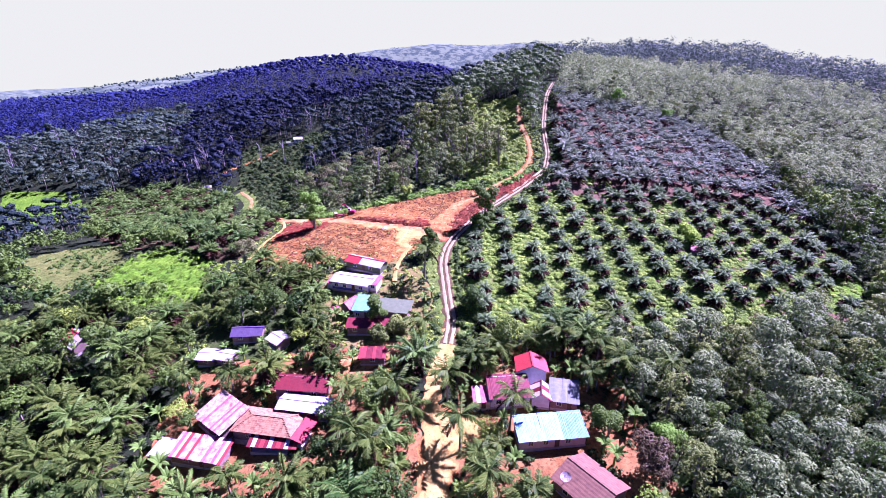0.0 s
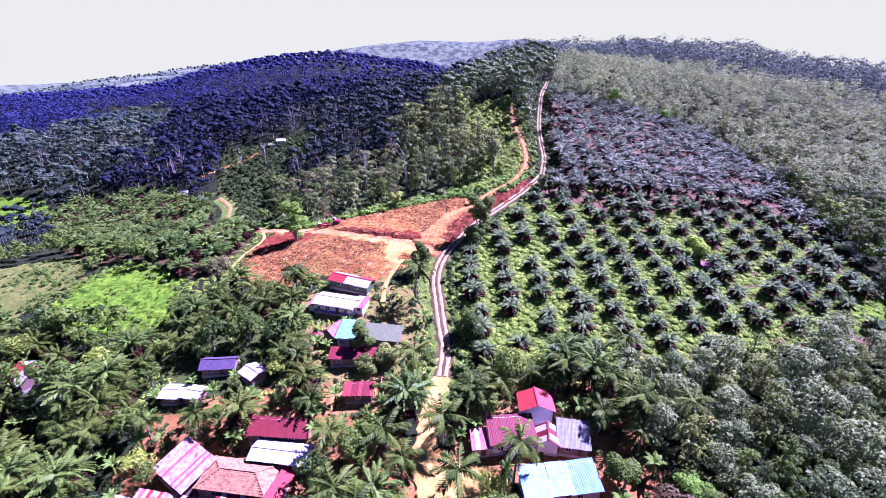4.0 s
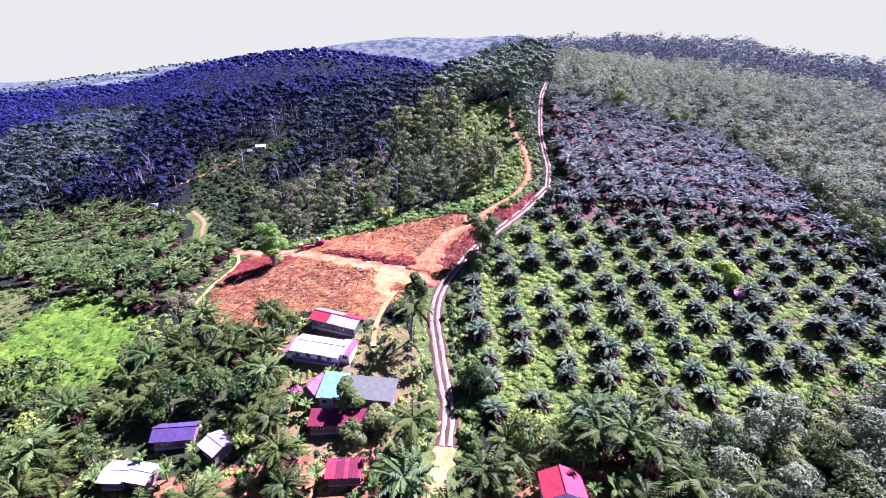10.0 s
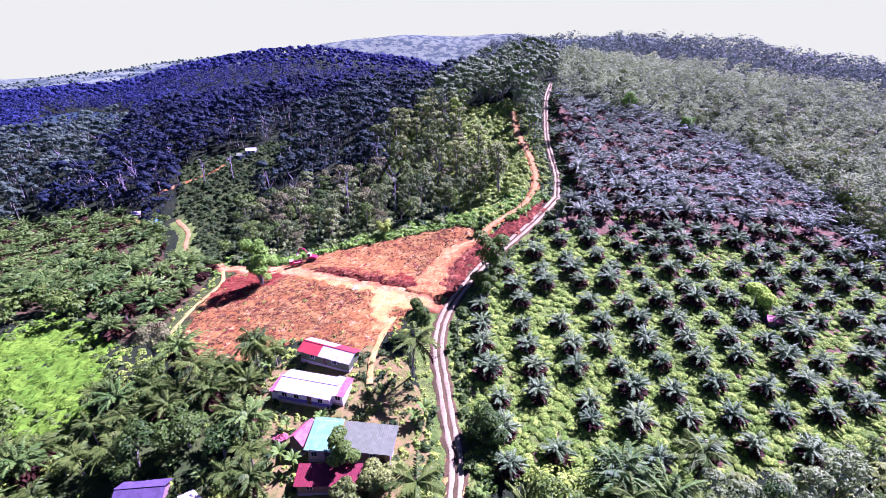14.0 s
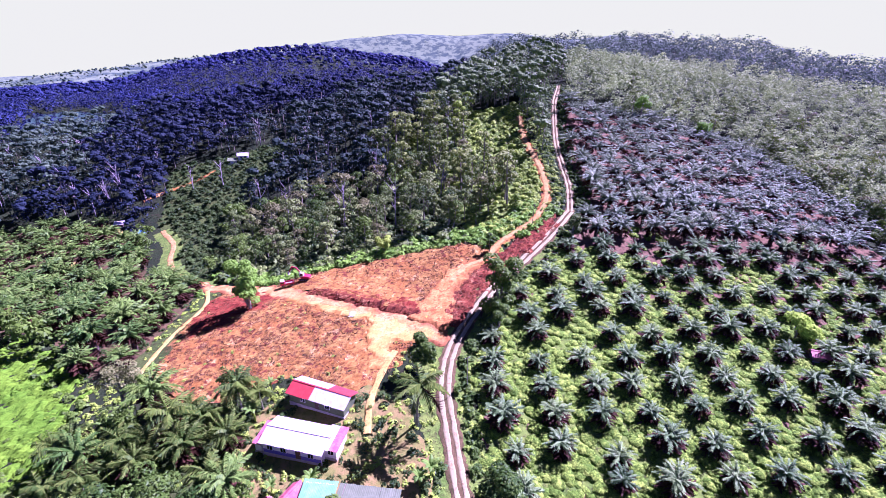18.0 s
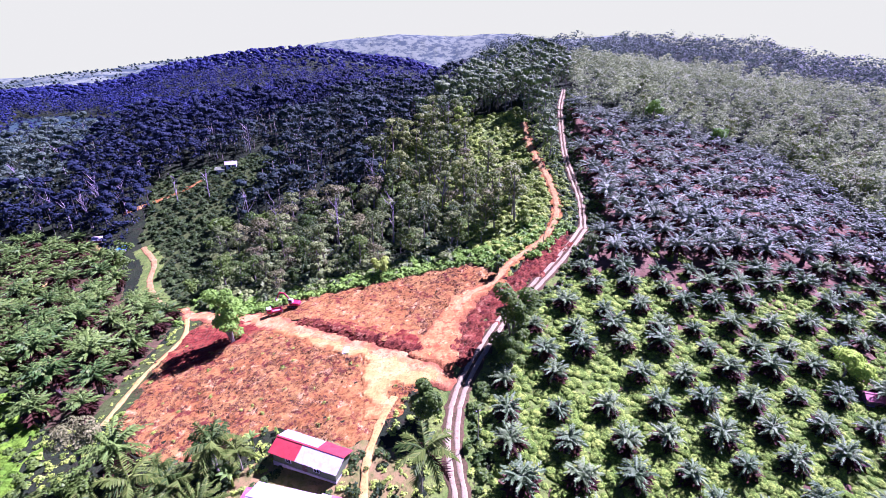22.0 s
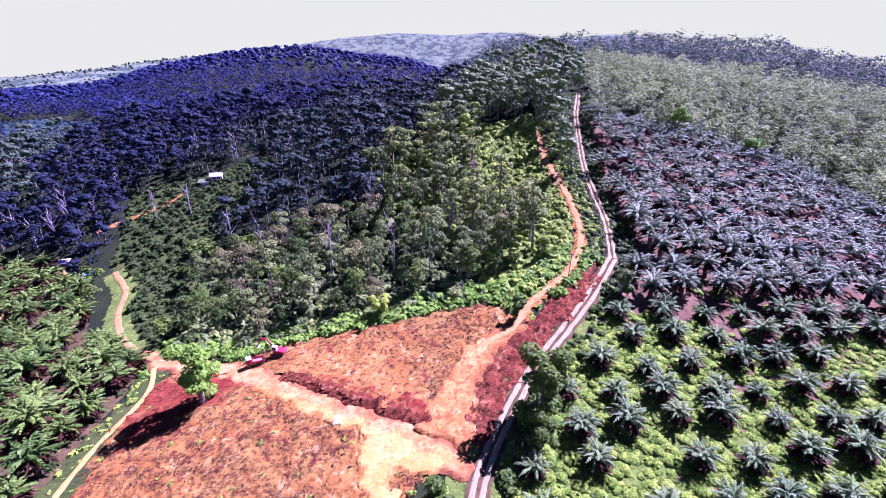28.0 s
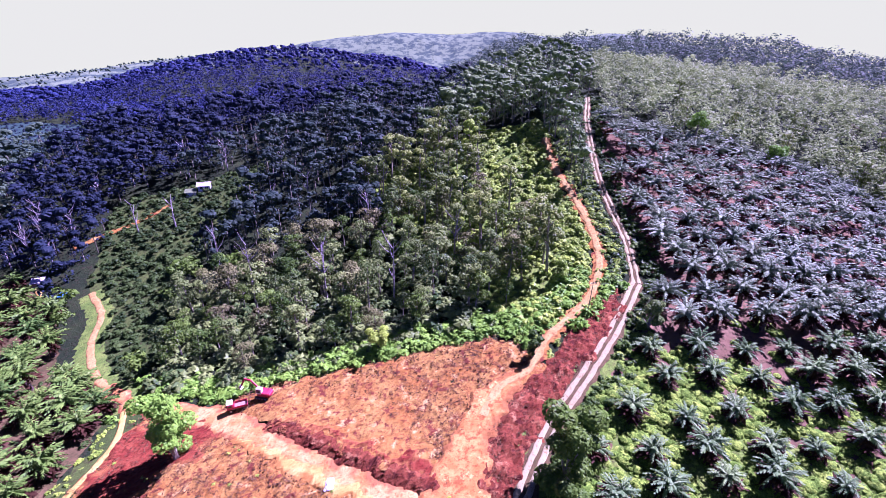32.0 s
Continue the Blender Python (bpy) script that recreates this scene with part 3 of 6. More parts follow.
def scatter(rng, box, gap):
    """Jittered places in a box."""
    xs, ys = np.meshgrid(np.arange(box[0], box[2], gap), np.arange(box[1], box[3], gap))
    x = xs.ravel() + (rng.random(xs.size) - 0.5) * gap * 0.9 + np.where(np.arange(xs.shape[0]) % 2, gap / 2, 0).repeat(xs.shape[1])
    y = ys.ravel() + (rng.random(xs.size) - 0.5) * gap * 0.9
    return x, y


def planted(name, templates, x, y, scales, mat, label, category, rng, sink=0.15, smooth=False):
    """Many plants of a few shapes, joined into one object that nobody could count."""
    vs, fs, ts, n = [], [], [], 0
    z = land(x, y) - sink
    pick = rng.integers(0, len(templates), len(x))
    yaw = rng.random(len(x)) * 6.283
    tint = 0.55 * rng.random(len(x)) + 0.22 * (1 + wave(x, y, 24.0, 1.7))
    for k, (tv, tf) in enumerate(templates):
        m = np.nonzero(pick == k)[0]
        if not len(m):
            continue
        c, s = np.cos(yaw[m]), np.sin(yaw[m])
        sc = scales[m]
        wv = tv[None] * sc[:, None, None]
        v = np.stack([wv[..., 0] * c[:, None] - wv[..., 1] * s[:, None] + x[m, None], wv[..., 0] * s[:, None] + wv[..., 1] * c[:, None] + y[m, None], wv[..., 2] + z[m, None]], -1)
        vs.append(v.reshape(-1, 3))
        fs.append((tf[None] + (np.arange(len(m)) * len(tv))[:, None, None]).reshape(-1, 4) + n)
        ts.append(np.repeat(tint[m], len(tv)))
        n += len(m) * len(tv)
    ob = raw(name, np.concatenate(vs), np.concatenate(fs), mat, None, np.concatenate(ts), smooth=smooth)
    return tagged(ob, label, category, kind="stuff")


CUT_LINE = [(-35, 178.6), (-28, 174.2), (-20, 168.6), (-12, 163.4), (-4.5, 158.6)]

def cut_step(x, y):
    """The upper field stands above the clay road behind a dug step, and runs out uphill."""
    return 0.8 * np.exp(-away(CUT_LINE, x, y) / 9.0) * ramp(-3.0 - x, 0, 9) * ramp(x, -40, -31)


def cut_face():
    p = line_of(CUT_LINE, 0.5)
    g = np.random.default_rng(5)
    d = np.gradient(p, axis=0)
    d /= np.linalg.norm(d, axis=1)[:, None]
    nrm = np.stack([d[:, 1], -d[:, 0]], 1)
    nrm *= np.sign((nrm @ np.array([0.5, 0.85])).mean())
    rows = []
    for off, up in ((-1.6, -0.1), (-0.9, 0.35), (-0.3, 0.65), (0.2, 0.95), (1.2, 1.05), (2.2, 0.7)):
        q = p + nrm * (off + 0.18 * g.standard_normal(len(p)))[:, None]
        end = np.sin(np.linspace(0, np.pi, len(p))) ** 0.35
        rows.append(np.column_stack([q, land(q[:, 0], q[:, 1]) + up * (0.3 + 0.7 * end) + 0.12 * g.standard_normal(len(p))]))
    v, n = np.concatenate(rows), len(p)
    i = (np.arange(5)[:, None] * n + np.arange(n - 1)[None, :]).ravel()
    tagged(raw("cut_face", v, np.stack([i, i + 1, i + n + 1, i + n], 1), BANK_SOIL), "dug step of dark red earth above the clay road", "earth bank", kind="structure")


build_land()
patch("plantation_soil", PLANTATION, MAUVE_SOIL, "mauve-brown soil under the oil palms", "soil", step=1.6, lift=0.05, relief=0.12)
patch("plantation_grass", [(6, 108), (14, 106), (40, 104), (75, 108), (84, 110), (88, 126), (76, 138), (66, 150), (58, 160), (44, 168), (28, 172), (18, 166), (10, 152), (6, 140)], WEED_GRASS, "bright weeds covering the lower plantation floor", "grass", step=1.6, lift=0.12, relief=0.2, ragged=5.0)
patch("garden_soil", [(-37, 103), (-38, 136), (-24, 141), (-10, 138), (-3, 124), (-2, 108), (-8, 101), (-30, 100)], GARDEN_SOIL, "tan weedy soil of the gardens", "soil", step=1.0, lift=0.05, relief=0.1)
patch("village_soil", [(-38, 88), (-24, 91), (-12, 94), (-9, 104), (-20, 102), (-36, 97)], ORANGE_SOIL, "bare orange soil between the houses", "soil", step=1.0, lift=0.06, relief=0.05)
patch("red_soil_field_upper", UPPER_FIELD, RED_SOIL, "cleared slope of bare red soil with scattered debris", "cleared field", relief=0.22, extra=cut_step)
patch("red_soil_field_lower", LOWER_FIELD, RED_SOIL, "cleared slope of bare red soil below the clay road", "cleared field", relief=0.22)
patch("dark_soil_patch", [(-63, 186), (-64, 170), (-62, 160), (-57, 165), (-48, 172), (-42, 179), (-50, 185)], DARK_RED, "dark red corner of the cleared field", "cleared field", relief=0.3, lift=0.24, ragged=2.0)
patch("dark_soil_band", [(-33, 178.5), (-20, 170), (-6, 160.5), (0, 163), (-4, 166), (-13, 168.5), (-24, 176)], DARK_RED, "dark red churned soil above the dug step", "cleared field", relief=0.3, lift=0.2, ragged=2.2, extra=cut_step)
cut_face()
patch("cut_bank", CUT_BANK, BANK_SOIL, "freshly dug dark red earth beside the concrete road", "earth bank", lift=0.2, relief=0.5)
patch("grass_field", GRASS_FIELD, GRASS, "bright green grassy clearing", "grass field", relief=0.8, step=0.9, ragged=4.0)
patch("dry_field", BROWN_FIELD, DRY_GRASS, "dry yellowish-brown field beside the grass", "field", relief=0.3, step=1.2, ragged=5.0)
patch("far_meadow", FAR_MEADOW, GRASS, "far bright green meadow among woods", "meadow", step=2.0, relief=0.2)
patch("right_meadow", RIGHT_MEADOW, GRASS, "small bright green clearing beside the oil palms", "meadow", step=1.2, relief=0.3, lift=0.15, ragged=2.0)
patch("far_plateau", FAR_PLATEAU, PLATEAU, "low green crops on a plateau, coloured for haze", "field", step=4.0, lift=0.3, relief=0.3)
patch("village_yard", YARD, PALE_SOIL, "sunlit bare clay yard between the houses", "yard", lift=0.12)
patch("clay_road", [(3.5, 150.5), (-4, 157), (-12, 162.4), (-20, 167.4), (-34, 178), (-44, 186), (-51, 189), (-66, 193.4), (-76, 202), (-78, 199), (-66, 189), (-50, 182), (-36, 173), (-24, 165), (-16, 158.5), (-12, 153.5), (-6, 150.5), (0, 148.5)],
      ORANGE_SOIL, "wide orange clay road through the clearing", "dirt road", step=0.6, lift=0.34, relief=0.1, ragged=0.9)
patch("trodden_junction", [(2.5, 150), (-5, 155.5), (-14, 161.5), (-24, 168), (-40, 178), (-41, 176), (-27, 165.5), (-17.5, 159), (-16, 151), (-14.5, 143), (-12.5, 143), (-10.5, 149.5), (-3, 150)],
      PALE_SOIL, "pale trodden clay where the roads meet", "dirt road", step=0.6, lift=0.42, relief=0.1, ragged=1.5)
patch("clay_spur", [(-7, 158.5), (1.5, 152), (4, 160), (5, 168), (10, 175.5), (17, 181.5), (12, 183), (3, 178), (-2.5, 168)],
      RAMP_CLAY, "orange clay ramp rising from the junction", "dirt road", step=0.6, lift=0.5, relief=0.12, ragged=1.2, extra=cut_step)
ribbon("track_margin", RED_TRACK, 1.6, RED_SOIL, "bare red earth along the rutted track", "dirt track", lift=0.42, wobble=1.1)
ribbon("red_track", RED_TRACK, 0.85, TRACK_SOIL, "pale rutted dirt track climbing the spur", "dirt track", lift=0.62, wobble=0.25)
ribbon("valley_track", CLAY_ROAD[5:], 0.95, TRACK_SOIL, "reddish dirt track down into the valley", "dirt track", lift=0.3, wobble=0.25)
ribbon("footpath", FOOTPATH, 0.7, PALE_SOIL, "narrow pale footpath of trodden clay", "footpath", lift=0.45)
ribbon("edge_grass", EDGE_PATH, 4.5, VALLEY_GRASS, "dark weedy grass along the path at the field's edge", "grass", lift=0.1, wobble=0.9)
ribbon("track_grass", CLAY_ROAD[5:], 4.0, WEED_GRASS, "bright grass beside the valley track", "grass", lift=0.1, wobble=0.9)
ribbon("edge_path", EDGE_PATH, 0.6, PALE_SOIL, "narrow pale path along the field's edge", "footpath", lift=0.4)
ribbon("hut_path", HUT_PATH, 0.7, PALE_SOIL, "winding pale path in the valley", "footpath", lift=0.2)
ribbon("hill_path", [(-128, 276), (-121.9, 280.6), (-111.6, 287), (-101.8, 296.5)], 1.2, RED_SOIL, "reddish dirt path on the valley's far side", "dirt track", lift=0.4, wobble=0.5)
patch("valley_plantation_soil", LEFT_PLANTATION, VERGE_SOIL, "dark brown soil under the valley palms", "soil", step=1.8, lift=0.05)
patch("village_ground", [(-62, 56), (-62, 98), (-38, 101), (-10, 100), (-5, 80), (-4, 56)], VILLAGE_SOIL, "reddish-brown soil between the gardens", "soil", step=1.3, lift=0.04, relief=0.06)
patch("village_ground_east", [(2, 56), (3, 98), (20, 102), (40, 100), (44, 56)], VILLAGE_SOIL, "reddish-brown soil around the houses", "soil", step=1.3, lift=0.04, relief=0.06)
patch("garden_grass", [(-84, 92), (-80, 116), (-66, 138), (-40, 140), (-37, 102), (-60, 96)], VALLEY_GRASS, "dark rough grass between the garden trees", "grass", step=1.5, lift=0.05, relief=0.1)
patch("slope_grass", BUSH_SLOPE, WEED_GRASS, "bright ferns and grass on the scrubby slope", "grass", step=1.6, lift=0.05)
patch("valley_grass", SCRUB_VALLEY, VALLEY_GRASS, "rough green grass in the open valley", "grass", step=1.8, lift=0.05)
ribbon("roadside_grass", ROAD[3:15], 6.0, WEED_GRASS, "rough grass and weeds beside the road", "grass", lift=0.07, wobble=1.2)
ribbon("village_road", ROAD[:6], 1.9, PALE_SOIL, "sandy dirt road through the village", "dirt road", lift=0.24, wobble=0.7)
ribbon("road_verge", ROAD[4:16], 1.9, VERGE_SOIL, "brownish dirt verge of the narrow road", "road verge", lift=0.26, wobble=0.4)
ribbon("road_verge", ROAD[15:], 1.35, VERGE_SOIL, "brownish dirt verge of the upper road", "road verge", lift=0.26, wobble=0.4)
for side in (-1, 1):
    ribbon("concrete_track", ROAD[4:16], 0.47, CONCRETE, "worn pale concrete wheel track of the village road", "road", lift=0.40, offset=0.78 * side, wobble=0.1)
    ribbon("concrete_track", ROAD[15:], 0.36, CONCRETE, "worn pale concrete wheel track climbing the spur", "road", lift=0.40, offset=0.62 * side, wobble=0.14)

# ---- plantations ----
rng = np.random.default_rng(7)

def in_view(x, y, margin=9.0):
    """Land that lies in the broad wedge ahead of the start of the flight."""
    az = np.degrees(np.arctan2(x + 4, y + 14))
    return (np.abs(az + 1) < 43 + margin) & (y > 34)


def oil_palm(kind, seed):
    g = np.random.default_rng(seed)
    h = 1.9 + 0.6 * g.random() if kind == "young" else 3.4 + 1.2 * g.random()
    crown = palm_crown(g, 40, 3.2 if kind == "young" else 4.8, 7, 0.30 if kind == "young" else 0.40, h, 0.2, 1.55, 1.3)
    dry = palm_crown(g, 20, 2.5 if kind == "young" else 3.4, 3, 0.8, h - 0.1, -0.7, 0.15, 1.3)
    trunk = tube([(0, 0, -0.4), (0.05, 0, h * 0.5), (0, 0, h + 0.2)], [0.55, 0.5, 0.42], 7)
    return trunk, crown, dry


PALMS = [oil_palm("young" if i < 4 else "old", 20 + i) for i in range(7)]
palm_master = []
for i, (tr, cr, dr) in enumerate(PALMS):
    root = thing("oil_palm", Matrix(), "oil palm with a dense rosette of arching fronds", "palm tree", "oil palms of the plantation")
    raw("trunk", *tr, PALM_BARK, root)
    raw("crown", *cr, PALM_LEAF if i < 4 else OLD_PALM_LEAF, root)
    raw("dry_fronds", *dr, DEAD_LEAF, root)
    palm_master.append(root)
valley_master = []
for i in (1, 4, 6):
    root = thing("oil_palm", Matrix(), "lush green oil palm of the valley plantation", "palm tree", "oil palms of the valley")
    raw("trunk", *PALMS[i][0], PALM_BARK, root)
    raw("crown", *PALMS[i][1], VALLEY_PALM_LEAF, root)
    raw("dry_fronds", *PALMS[i][2], DEAD_LEAF, root)
    valley_master.append(root)
garden_palms = []
for i in (4, 5, 6):
    root = thing("oil_palm", Matrix(), "old oil palm with long dark fronds between the houses", "palm tree", "oil palms of the village")
    raw("trunk", *PALMS[i][0], PALM_BARK, root)
    raw("crown", *palm_crown(np.random.default_rng(330 + i), 36, 5.0, 11, 0.46, 4.2 + 0.5 * (i - 4), -0.1, 1.35, 1.25), COCO_LEAF if i < 6 else VALLEY_PALM_LEAF, root)
    raw("dry_fronds", *PALMS[i][2], DEAD_LEAF, root)
    garden_palms.append(root)
used_master = set()

def set_thing(master, x, y, scale, yaw, sink=0.1, tilt=(0.0, 0.0)):
    """The master itself the first time, then copies of it."""
    m = pose(x, y, float(land(x, y)) - sink, tilt[0], tilt[1], math.degrees(yaw)) @ Matrix.Scale(scale, 4)
    if master.name not in used_master:
        used_master.add(master.name)
        master.matrix_world = m
        return master
    return copy_thing(master, m)


def on_road(x, y, half=4.0):
    return away(ROAD, x, y) < half


gx, gy = np.meshgrid(11 + 9.0 * np.arange(17), 108.2 + 6.75 * np.arange(27))
px = gx.ravel() + rng.normal(0, 0.6, gx.size)
py = gy.ravel() + rng.normal(0, 0.6, gx.size)
ok = inside(PLANTATION, px, py) & ~on_road(px, py, 5.0) & (rng.random(px.size) > 0.03) & ~((np.abs(px - 79) < 4) & (np.abs(py - 150) < 4))
px, py = px[ok], py[ok]
order = np.argsort(np.hypot(px - 25, py - 120))
near, rest = order[:165], order[165:]
for k in near:
    old = py[k] > 186
    mst = palm_master[int(rng.integers(4, 7)) if old else int(rng.integers(0, 4))]
    set_thing(mst, px[k], py[k], (0.95 if old else 0.92) + 0.26 * rng.random(), 6.283 * rng.random(), tilt=(4 * rng.normal(), 4 * rng.normal()))
palm_skirts = [palm_crown(np.random.default_rng(35 + i), 13, 3.8, 3, 0.9, 3.1 + 0.4 * i, -0.75, 0.0, 1.1) for i in range(3)]
small_palms = [palm_crown(np.random.default_rng(30 + i), 28, 5.0, 5, 0.42, 3.4 + 0.5 * i, 0.2, 1.5, 1.35) for i in range(4)]
planted("palm_skirts", palm_skirts, px[rest], py[rest], 0.95 + 0.2 * rng.random(len(rest)), DEAD_LEAF, "dry fronds hanging below the older palms, darkened for crown shade", "oil palms", rng)
planted("plantation_palms", small_palms, px[rest], py[rest], 0.98 + 0.25 * rng.random(len(rest)), OLD_PALM_LEAF, "older oil palms of the upper plantation, fronds touching", "oil palms", rng)

gx, gy = np.meshgrid(-200 + 8.0 * np.arange(18), 146 + 7.4 * np.arange(17))
lx = gx.ravel() + rng.normal(0, 1.0, gx.size)
ly = gy.ravel() + rng.normal(0, 1.0, gx.size)
ok = inside(LEFT_PLANTATION, lx, ly) & (away(CLAY_ROAD, lx, ly) > 4) & (away(EDGE_PATH, lx, ly) > 2.5)
lx, ly = lx[ok], ly[ok]
order = np.argsort(np.hypot(lx + 70, ly - 165))
planted("valley_palm_skirts", palm_skirts, lx[order[60:]], ly[order[60:]], 0.95 + 0.2 * rng.random(len(order) - 60), DEAD_LEAF, "dry fronds hanging below the valley palms, darkened for crown shade", "oil palms", rng)
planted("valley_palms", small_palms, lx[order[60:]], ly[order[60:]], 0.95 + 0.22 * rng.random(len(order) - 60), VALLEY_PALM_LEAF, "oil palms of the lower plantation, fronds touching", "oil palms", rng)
for x, y in zip(lx[order[:60]], ly[order[:60]]):
    set_thing(valley_master[int(rng.integers(0, 3))], x, y, 1.02 + 0.22 * rng.random(), 6.283 * rng.random(), tilt=(4 * rng.normal(), 4 * rng.normal()))

# ---- broadleaf trees ----
def broadleaf(seed, width, height, trunk_h, leaves, size, lobes, limbs=4, skirt=0.0):
    g = np.random.default_rng(seed)
    lo = lobed(g, width, height + skirt, trunk_h - skirt, lobes)
    crown = leafy(g, lo, leaves, size)
    r = 0.06 + 0.022 * (trunk_h + height)
    bits = [tube([(0, 0, -0.5), (0.15 * g.normal(), 0.15 * g.normal(), trunk_h * 0.6), (0, 0, trunk_h + height * 0.5)], [r * 1.3, r, r * 0.5])]
    for l in lo[1:1 + limbs]:
        bits.append(tube([(0, 0, trunk_h * 0.85), (l[0] * 0.5, l[1] * 0.5, (trunk_h + l[2]) / 2), (l[0], l[1], l[2])], [r * 0.6, r * 0.4, r * 0.15], 4))
    return joined(bits), crown


def rain_lobes(g, width, height, bole, n):
    """Lobes of a tall tree: a bare bole, then a few side masses and an uneven flat top."""
    out = [(0, 0, height * 0.90, width * 0.24)]
    for i in range(n):
        q = (i + 0.7 * g.random()) / n
        a, r = i * 2.4 + 0.8 * g.random(), width * (0.18 + 0.20 * g.random()) * (1.0 - 0.35 * abs(q - 0.6))
        out.append((r * math.cos(a), r * math.sin(a), height * (bole + (0.97 - bole) * q), width * (0.16 + 0.11 * g.random())))
    return out


def rain_tree(seed, width, height, bole, leaves, size, n=9):
    g = np.random.default_rng(seed)
    lo = rain_lobes(g, width, height, bole, n)
    r = 0.08 + 0.012 * height
    bits = [tube([(0, 0, -0.5), (0.2 * g.normal(), 0.2 * g.normal(), height * 0.45), (0, 0, height * 0.9)], [r * 1.3, r, r * 0.45])]
    for l in lo[2:8:2]:
        bits.append(tube([(0, 0, l[2] - 0.12 * height), (l[0] * 0.5, l[1] * 0.5, l[2] - 0.05 * height), (l[0], l[1], l[2])], [r * 0.5, r * 0.35, r * 0.15], 4))
    return joined(bits), leafy(g, lo, leaves, size, 0.7)


def rain_canopy(seed, width, height, bole, leaves, size, n=8, balls=2, full=0.6):
    """The crown of a tall tree seen from far off."""
    g = np.random.default_rng(seed)
    lo = rain_lobes(g, width, height, bole, n)
    return joined([puffs(g, [(x, y, z, r * full) for x, y, z, r in (lo[:1] + lo[::-1])[:balls]], 0.75, True), leafy(g, lo, leaves, size, 0.7)])


def tree_master(name, shape, mat, label, group=""):
    root = thing(name, Matrix(), label, "tree", group)
    raw("trunk", *shape[0], BARK, root)
    raw("crown", *shape[1], mat, root)
    return root


forest_masters = [tree_master("forest_tree", rain_tree(40 + i, (7.5, 6.5, 8.5, 7.0, 9.0, 6.0, 8.0)[i], (13, 17, 12, 15, 18, 11, 14)[i], (0.30, 0.45, 0.28, 0.38, 0.50, 0.25, 0.35)[i], 780, 0.42, 8),
                              (DARK_GREEN, OLIVE, MIXED, OLIVE, DARK_GREEN, SHRUB, GREEN)[i], "tall dark green forest tree with a pale slender trunk", "trees of the forest") for i in range(7)]
bush_masters = [tree_master("young_tree", broadleaf(60 + i, 4.6 + i % 2, 5.5, 0.6 + 0.5 * (i % 2), 360, 0.38, 9), (SHRUB, SHRUB, LIME, GREEN)[i], "young yellow-green tree on the scrubby slope", "young trees of the slope") for i in range(4)]
rubber_masters = [tree_master("rubber_tree", rain_tree(70 + i, 6.2 + 0.8 * (i % 3), 9.5 + 2.0 * (i % 2), 0.14, 900, 0.31, 11), (RUBBER, OLIVE, RUBBER, GREEN)[i], "grey-green rubber tree with an airy crown", "rubber trees") for i in range(4)]
garden_masters = [tree_master("garden_tree", broadleaf(80 + i, 7 + i % 3, 6, 1.6 + i % 2, 860, 0.35, 12), (GREEN, GREEN, SHRUB, GREEN)[i], "leafy green garden tree among the houses", "garden trees") for i in range(4)]

GARDENS = [(-140, 52), (-140, 112), (-118, 124), (-72, 119), (-66, 141), (-48, 140), (-33, 145), (-12, 137), (-3, 121), (6, 106), (40, 103), (46, 50)]

def blocked(x, y):
    return (inside(PLANTATION, x, y) | inside(LEFT_PLANTATION, x, y) | inside(UPPER_FIELD, x, y) | inside(LOWER_FIELD, x, y) | inside(CUT_BANK, x, y) | inside(GRASS_FIELD, x, y)
            | inside(BROWN_FIELD, x, y) | inside(GARDENS, x, y) | inside(FAR_MEADOW, x, y) | inside(FAR_PLATEAU, x, y) | inside(RIGHT_MEADOW, x, y) | inside(VILLAGE, x, y) | (away(ROAD, x, y) < 5) | (away(RED_TRACK, x, y) < 3.5) | (away(CLAY_ROAD, x, y) < 4.5) | (away(HUT_PATH, x, y) < 3))


# near woods as single trees: forest edge above the clearing, scrub slope, rubber stand by the village
def stand(box, gap, region, masters, limit, smin, smax):
    x, y = scatter(rng, box, gap)
    ok = region(x, y) & ~blocked(x, y) & in_view(x, y)
    x, y = x[ok], y[ok]
    sel = rng.permutation(len(x))[:limit]
    for k in sel:
        set_thing(masters[int(rng.integers(0, len(masters)))], x[k], y[k], smin + (smax - smin) * rng.random(), 6.283 * rng.random(), 0.2, (3 * rng.normal(), 3 * rng.normal()))
    return x, y


WOOD_FOOT = [(-66, 193), (-36, 190.5), (-19, 193.5), (9, 196), (20, 193), (33, 205)]
WOOD_EDGE = [(-72, 192), (-20, 193), (12, 197), (6, 225), (-12, 250), (-45, 250), (-75, 235), (-66, 205)]
RUBBER_NEAR = [(45, 50), (38, 102), (75, 107), (112, 109), (128, 138), (150, 130), (110, 50)]
def sunny_strip(x, y):
    """The open scrub beside the dirt track, wider towards the crest."""
    return away(RED_TRACK, x, y) < 12 + 6 * wave(x, y, 11.0, 2.0) + 12 * ramp(y, 215, 255)


stand((-90, 185, 20, 260), 6.0, lambda x, y: inside(WOOD_EDGE, x, y) & (away(WOOD_FOOT, x, y) > 6.0), forest_masters[:1] + forest_masters[4:5] + forest_masters[6:] * 2 + forest_masters[2:3], 130, 0.6, 1.25)
stand((-90, 185, 45, 300), 6.0, lambda x, y: inside(BUSH_SLOPE, x, y) & ~inside(WOOD_EDGE, x, y) & ~sunny_strip(x, y) & (away(WOOD_FOOT, x, y) > 6.0), forest_masters, 110, 0.6, 1.25)
stand((-25, 185, 45, 300), 4.4, lambda x, y: inside(BUSH_SLOPE, x, y) & sunny_strip(x, y), bush_masters, 60, 0.3, 0.8)
